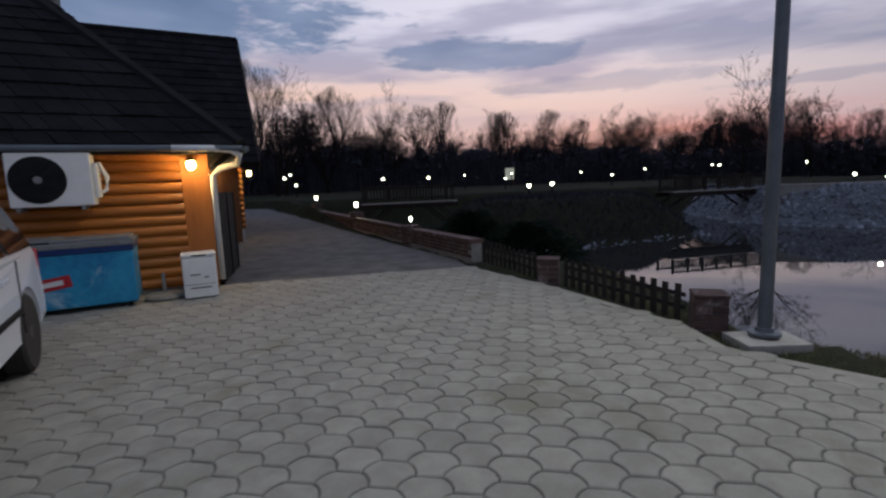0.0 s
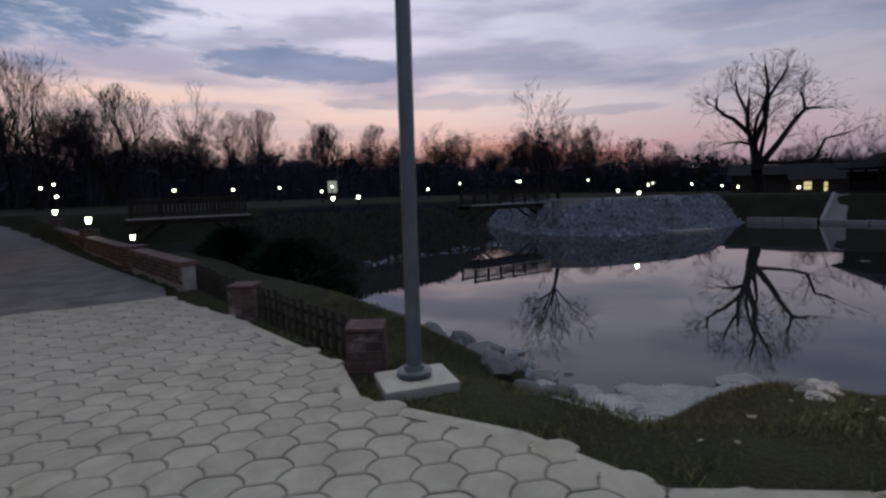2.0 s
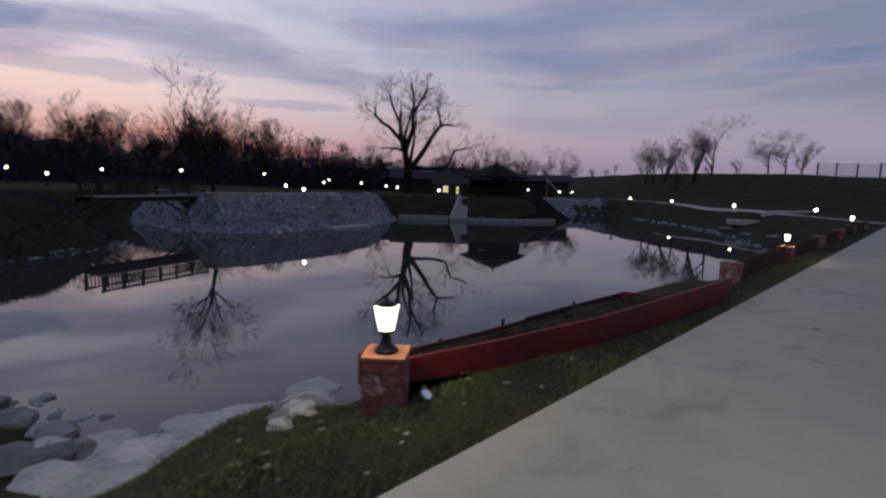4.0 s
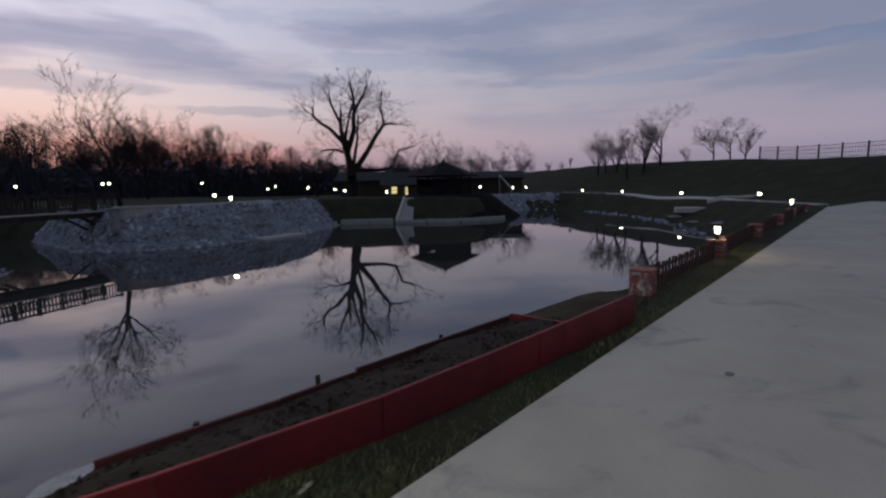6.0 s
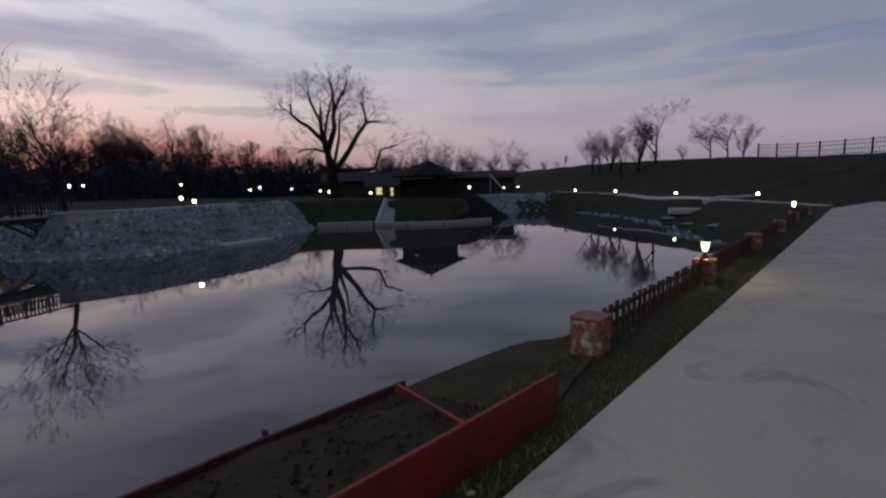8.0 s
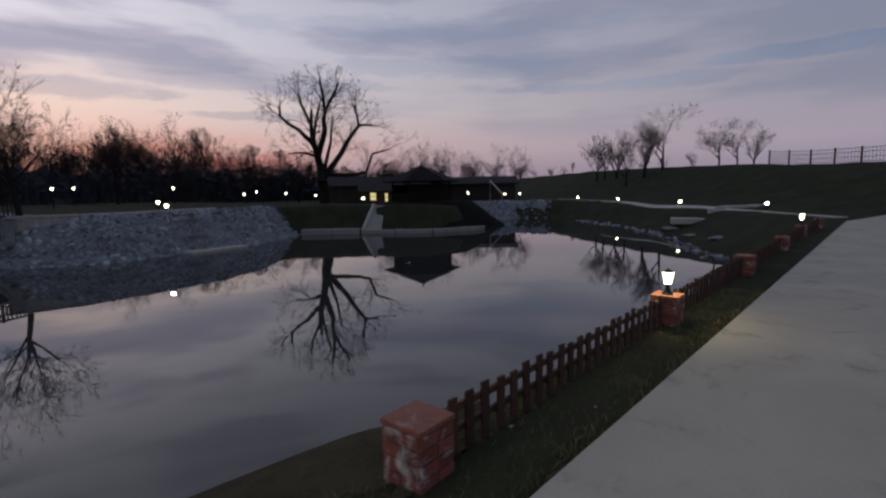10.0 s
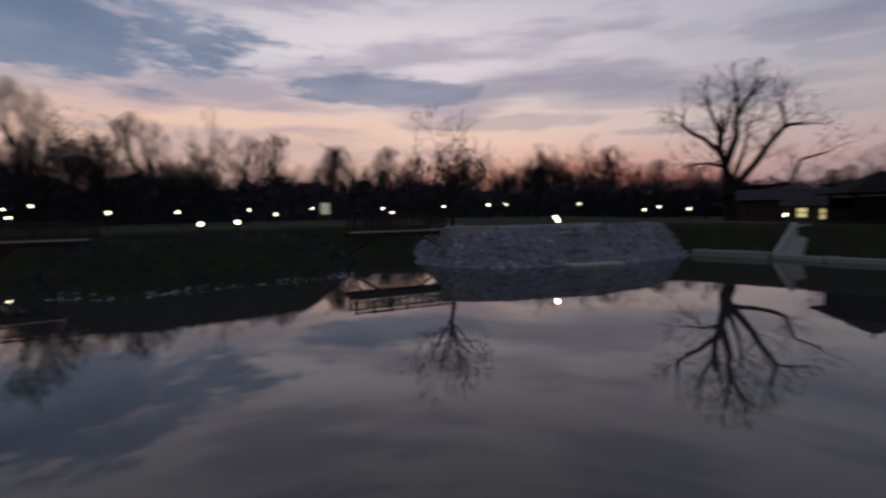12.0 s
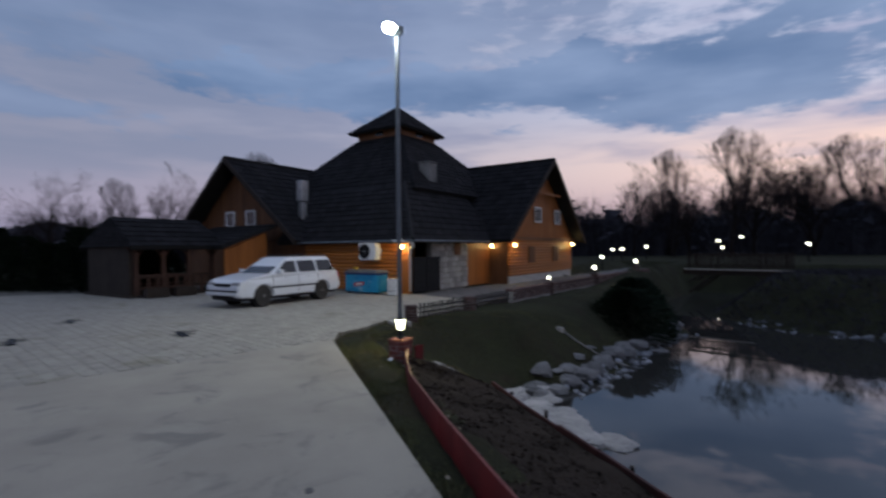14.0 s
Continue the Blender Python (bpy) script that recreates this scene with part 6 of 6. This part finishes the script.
for i, (x, y, h) in enumerate(TREES):
    s = h / 10
    w = 1.2
    m = pose(x, y, min(zat(x, y), 5.2), 0, 0, rt.uniform(0, 360)) @ Matrix.Diagonal((w * s * rt.uniform(.85, 1.15), w * s * rt.uniform(.85, 1.15), s, 1))
    if i < 5:
        kinds[i].matrix_basis = m
    else:
        o = copy_thing(kinds[(1, 4, 3, 1, 4, 0, 4, 2)[i % 8] if x < 50 or y > 50 else (1, 4, 3)[i % 3]], Matrix.Identity(4))
        o.matrix_basis = m

# undergrowth of the wood: dense dark scrub and thin rods
verts, faces = [], []
for i in range(36000):
    t = rt.random() ** 1.0 * (len(line) - 1)
    j = min(int(t), len(line) - 2)
    tall = np.interp(t, [0, 3, 5, 7, 9], [6.2, 8.0, 8.0, 6.0, 4.0])
    x = line[j][0] + (line[j + 1][0] - line[j][0]) * (t - j) + rt.gauss(0, 2.5)
    y = line[j][1] + (line[j + 1][1] - line[j][1]) * (t - j) + rt.gauss(0, 2.5) - 2
    tall *= .75 + .5 * noise.noise(Vector((x * .11, y * .11, 3)))
    k = len(verts)
    if i % 3 == 0:
        s = rt.uniform(.2, .55)
        c = Vector((x, y, .4 + rt.random() * tall))
        for _ in range(3):
            verts.append(tuple(c + Vector((rt.gauss(0, s), rt.gauss(0, s), rt.gauss(0, s * .8)))))
    else:
        h = tall * rt.uniform(.7, 1.35)
        lean = Vector((rt.gauss(0, .9), rt.gauss(0, .9), h))
        c = Vector((x, y, .2))
        verts += [tuple(c + Vector((-.035, 0, 0))), tuple(c + Vector((.035, .03, 0))), tuple(c + lean)]
    faces.append((k, k + 1, k + 2))
tagged(raw("undergrowth", verts, faces, M_SCRUB), "dense dark scrub along the wood's edge", "bushes", kind="stuff")
bv, bf = [], []
for i in range(181):
    t = i / 180 * (len(line) - 1)
    j = min(int(t), len(line) - 2)
    x = line[j][0] + (line[j + 1][0] - line[j][0]) * (t - j)
    y = line[j][1] + (line[j + 1][1] - line[j][1]) * (t - j)
    tall = np.interp(t, [0, 3, 5, 7, 9], [5.2, 6.4, 6.2, 4.6, 3.0])
    L = math.hypot(x - 10, y - 5)
    ox, oy = (x - 10) / L, (y - 5) / L
    for s, h in ((-2.2, -.5), (-1.6, .55), (0, .95), (2, .5), (3.5, -.5)):
        w = 1 + .35 * noise.noise(Vector((x * .3, y * .3, h))) + .25 * noise.noise(Vector((x * 1.1, y * 1.1, h)))
        bv.append((x + ox * (s + 1.5) + rt.uniform(-.4, .4), y + oy * (s + 1.5) + rt.uniform(-.4, .4), h * tall * w))
for i in range(180):
    for j in range(4):
        a = i * 5 + j
        bf.append((a, a + 5, a + 6, a + 1))
tagged(raw("thicket", bv, bf, M_SCRUB), "continuous dark thicket at the foot of the wood", "bushes", kind="stuff")


# ---- conifer bush on the near bank ----
def bush(x, y, r, h, seed, label):
    q = random.Random(seed)
    t = thing("evergreen_bush", label, "bush", pose(x, y, zat(x, y)))
    part("stem", rod((0, 0, -.3), (0, 0, h * .6), .08, .03, 7), M_BARK, t)
    vs, fs = [], []
    for i in range(5200):
        a, u = q.uniform(0, 2 * math.pi), q.random() ** .6
        z = q.uniform(-.25, 1) * h
        rr = r * u * (1.05 - .75 * max(z / h, 0) ** 1.6) * (1 + .25 * noise.noise(Vector((math.cos(a) * 2, math.sin(a) * 2, z))))
        c = Vector((rr * math.cos(a), rr * math.sin(a), z))
        d = (Vector((math.cos(a), math.sin(a), q.uniform(-.1, .9)))).normalized() * q.uniform(.12, .26)
        s = d.orthogonal().normalized() * .03
        k = len(vs)
        vs += [tuple(c - s), tuple(c + s), tuple(c + d)]
        fs.append((k, k + 1, k + 2))
    raw("foliage", vs, fs, M_NEEDLE, t)
    return t


bush(1.5, 13.3, 1.45, 1.25, 1, "dark spreading evergreen bush on the pond bank")
bush(-.2, 15.0, 1.0, .95, 2, "dark low evergreen bush beside the lane wall")

for i in range(8):
    bush(-10.4 - i * .85, -3.0 - i * 1.55, 1.5, 2.3 + .35 * (i % 3), 20 + i, "tall dark evergreen hedge bush beyond the terrace shed")

# ---- drains in the yard ----
for x, y, a in ((.19, -2.74, 20), (3.39, .23, 20), (3.07, -2.77, 20)):
    dr = thing("drain_grate", "dark iron drain grate set in the yard paving", "drain", pose(x, y, 0, 0, 0, a), "yard drains")
    part("frame", box(-.40, -.06, -.04, .40, .06, .001), M_IRON, dr)
    for i in range(10):
        part("bar", box(-.37 + i * .077, -.05, .001, -.34 + i * .077, .05, .004), M_IRON, dr)

# ---- grass blades and fallen leaves on the near banks ----
gr = random.Random(9)
verts, faces = [], []
N = 190000
xs = np.array([(gr.uniform(2.2, 20) if gr.random() < .55 else gr.uniform(2.6, 9)) for _ in range(N)])
ys = np.array([gr.uniform(3.05, 7.6) if x > 5.5 else gr.uniform(3.2, 12.5) for x in xs])
zs = level(xs, ys)
bedpoly = np.array(INNER[:5] + RIM[:5][::-1])
inbed = signed(xs, ys, bedpoly) < 0
slabs = np.array([(5.6, 5.9), (8.0, 5.6), (8.3, 7), (5.4, 7.2)])
onrock = signed(xs, ys, slabs) < -.1
for x, y, z, b, o in zip(xs, ys, zs, inbed, onrock):
    if z < -1.35 or z < -.155 and z > -.165 or o or b and gr.random() < .93:
        continue
    clump = noise.noise(Vector((x * 1.7, y * 1.7, 3))) + .6 * noise.noise(Vector((x * 6, y * 6, 8)))
    if clump < -.25 and gr.random() < .6:
        continue
    h = gr.uniform(.010, .036) * (1 + .9 * max(clump, 0)) * (1.6 if gr.random() < .05 else 1)
    a = gr.uniform(0, 6.283)
    w = gr.uniform(.003, .007)
    k = len(verts)
    lx, ly = gr.gauss(0, .03), gr.gauss(0, .03)
    verts += [(x - w * math.cos(a), y - w * math.sin(a), z - .03), (x + w * math.cos(a), y + w * math.sin(a), z - .03), (x + lx, y + ly, z + h)]
    faces.append((k, k + 1, k + 2))
tagged(raw("grass", verts, faces, M_BLADE), "short dull winter grass on the pond bank", "grass", kind="stuff")
verts, faces = [], []
for i in range(64):
    x, y = (gr.gauss(7.0, 1.2), gr.gauss(3.7, .35)) if i < 36 else (gr.uniform(5.5, 20), gr.uniform(3.2, 4.2))
    if y < 3.15 or zat(x, y) < -1.3:
        continue
    z, s, a = zat(x, y) + .045, gr.uniform(.012, .032), gr.uniform(0, 6.283)
    k = len(verts)
    verts += [(x + s * math.cos(a + q), y + s * math.sin(a + q) * .7, z + gr.uniform(-.006, .012)) for q in (0, 1.2, 2.6, 3.7, 5.1)]
    faces.append((k, k + 1, k + 2, k + 3, k + 4))
tagged(raw("fallen_leaves", verts, faces, M_LEAF), "pale dry leaves scattered in the grass", "leaves", kind="stuff")
verts, faces = [], []
for i in range(2200):
    t, q = gr.random() * 3.9, gr.uniform(.03, .97)
    x0, y0 = np.interp(t, range(7), [p[0] for p in INNER]), np.interp(t, range(7), [p[1] for p in INNER])
    x1, y1 = np.interp(t, range(7), [p[0] for p in RIM]), np.interp(t, range(7), [p[1] for p in RIM])
    x, y = x0 + (x1 - x0) * q, y0 + (y1 - y0) * q
    z, s = -.04 * (1 - q) + rim_z(x) * q + .10 * math.exp(-((x - 11.6) / .5) ** 2 - ((y - 4.3) / .35) ** 2), gr.uniform(.008, .030)
    k = len(verts)
    for q in range(5):
        verts.append((x + s * gr.uniform(-1, 1), y + s * gr.uniform(-1, 1), z + s * gr.uniform(-.8, 1)))
    faces += [(k, k + 1, k + 2), (k, k + 2, k + 3), (k, k + 3, k + 4), (k + 1, k + 4, k + 2), (k + 1, k + 3, k + 4)]
tagged(raw("soil_clods", verts, faces, M_BED), "clods and debris on the bare bed", "soil", kind="stuff")
lid = thing("litter", "small white plastic dish lying against a brick pillar", "litter", pose(7.2, 3.78, -.04, 35, 0, 20) @ Matrix.Diagonal((.7, .7, .7, 1)))
part("dish", lathe([(.06, 0), (.062, .012), (.05, .016)], 16), M_WHITE, lid)

# rough tufts on the mound and the far lane bank
verts, faces = [], []
tx = np.array([gr.uniform(-4, 10.3) for _ in range(16000)])
ty = np.array([gr.uniform(19.8, 32.5) for _ in range(16000)])
inside = signed(tx, ty, MOUND) < -.25
for x, y, z, ok in zip(tx, ty, level(tx, ty), inside):
    if not ok:
        continue
    a, w, h = gr.uniform(0, 6.283), gr.uniform(.015, .05), gr.uniform(.06, .26)
    k = len(verts)
    verts += [(x - w * math.cos(a), y - w * math.sin(a), z - .04), (x + w * math.cos(a), y + w * math.sin(a), z - .04), (x + gr.gauss(0, .09), y + gr.gauss(0, .09), z + h)]
    faces.append((k, k + 1, k + 2))
tagged(raw("rough_grass", verts, faces, M_SCRUB), "rough dark tufts of dead grass on the mound", "grass", kind="stuff")

# ---- straight cut edge of the yard ----
rim = [(5.27, 3.1), (4.42, 3.3), (3.95, 3.95), (3.05, 4.6), (2.9, 5.3), (1.75, 7.0), (.45, 8.55), (-3.2, 7.1)]
for (x0, y0), (x1, y1) in zip(rim, rim[1:]):
    L = math.hypot(x1 - x0, y1 - y0)
    m = pose(x0, y0, 0, 0, 0, math.degrees(math.atan2(y1 - y0, x1 - x0)))
    part("edge_block", box(-.01, -.02, -.12, L + .01, .10, -.016, .004, m=m), M_PAVER, plaza)

# ---- interlocking pavers of the yard ----
CP, RP = .212, .232


def paver_outline(shrink):
    """A six-sided paver, bowed out above and in below, so that neighbours interlock."""
    w, h = CP * 1.333 / 2, RP / 2
    corner = [(w, 0), (w / 2, h), (-w / 2, h), (-w, 0), (-w / 2, -h), (w / 2, -h)]
    out = []
    for i in range(6):
        (x0, y0), (x1, y1) = corner[i], corner[(i + 1) % 6]
        bow = (.018, 0, .018, -.018, 0, -.018)[i]
        dx, dy = x1 - x0, y1 - y0
        L = math.hypot(dx, dy)
        nx, ny = dy / L, -dx / L
        for t, k in ((0, 0), (.2, .72), (.5, 1), (.8, .72)):
            out.append((x0 + dx * t + nx * bow * k, y0 + dy * t + ny * bow * k))
    return [(x * (1 - shrink / w), y * (1 - shrink / h)) for x, y in out]


ring0, ring1 = paver_outline(.005), paver_outline(.013)
NP = len(ring0)
pv_verts = [(x, y, -.018) for x, y in ring0] + [(x, y, -.006) for x, y in ring0] + [(x, y, 0) for x, y in ring1]
pv_faces = [(i, (i + 1) % NP, NP + (i + 1) % NP, NP + i) for i in range(NP)] + [(NP + i, NP + (i + 1) % NP, 2 * NP + (i + 1) % NP, 2 * NP + i) for i in range(NP)] + [tuple(range(2 * NP, 3 * NP))]
paver_me = bpy.data.meshes.new("paver")
paver_me.from_pydata(pv_verts, [], pv_faces)
paver_me.materials.append(M_PAVER)
cx, cy = [], []
for i in range(int((9.5 + 9.5) / CP)):
    for j in range(int((9 + 9.5) / RP)):
        cx.append(-9.5 + i * CP)
        cy.append(-9.5 + j * RP + (RP / 2 if i % 2 else 0))
cx, cy = np.array(cx), np.array(cy)
keep = signed(cx, cy, np.array(PLAZA)) < -.03
for dx, dy, a in ((.19, -2.74, 20), (3.39, .23, 20), (3.07, -2.77, 20)):
    keep &= ~((np.abs(cx - dx) < .40) & (np.abs(cy - dy) < .16))
keep &= ~((np.abs(cx - 3.45) < .42) & (np.abs(cy - 4.95) < .36))
near = keep & (cx > -.2) & (cx < 3.7) & (cy > 1.7) & (cy < 5.3)
pr = random.Random(4)
verts, faces = [], []
for x, y, n, kp in zip(cx, cy, near, keep):
    if not kp:
        continue
    z, tx, ty = pr.uniform(-.012, -.006), pr.gauss(0, .35), pr.gauss(0, .35)
    if n:
        shared("paver", paver_me, plaza, pose(x, y, z, tx, ty, pr.gauss(0, .6)))
    else:
        k = len(verts)
        sx, sy = math.radians(ty), math.radians(tx)
        verts += [(x + a, y + b, z + c - a * sx + b * sy) for a, b, c in pv_verts]
        faces += [tuple(q + k for q in f) for f in pv_faces]
field = raw("paver_field", verts, faces, M_PAVER_J, plaza)
tagged(field, kind="stuff")
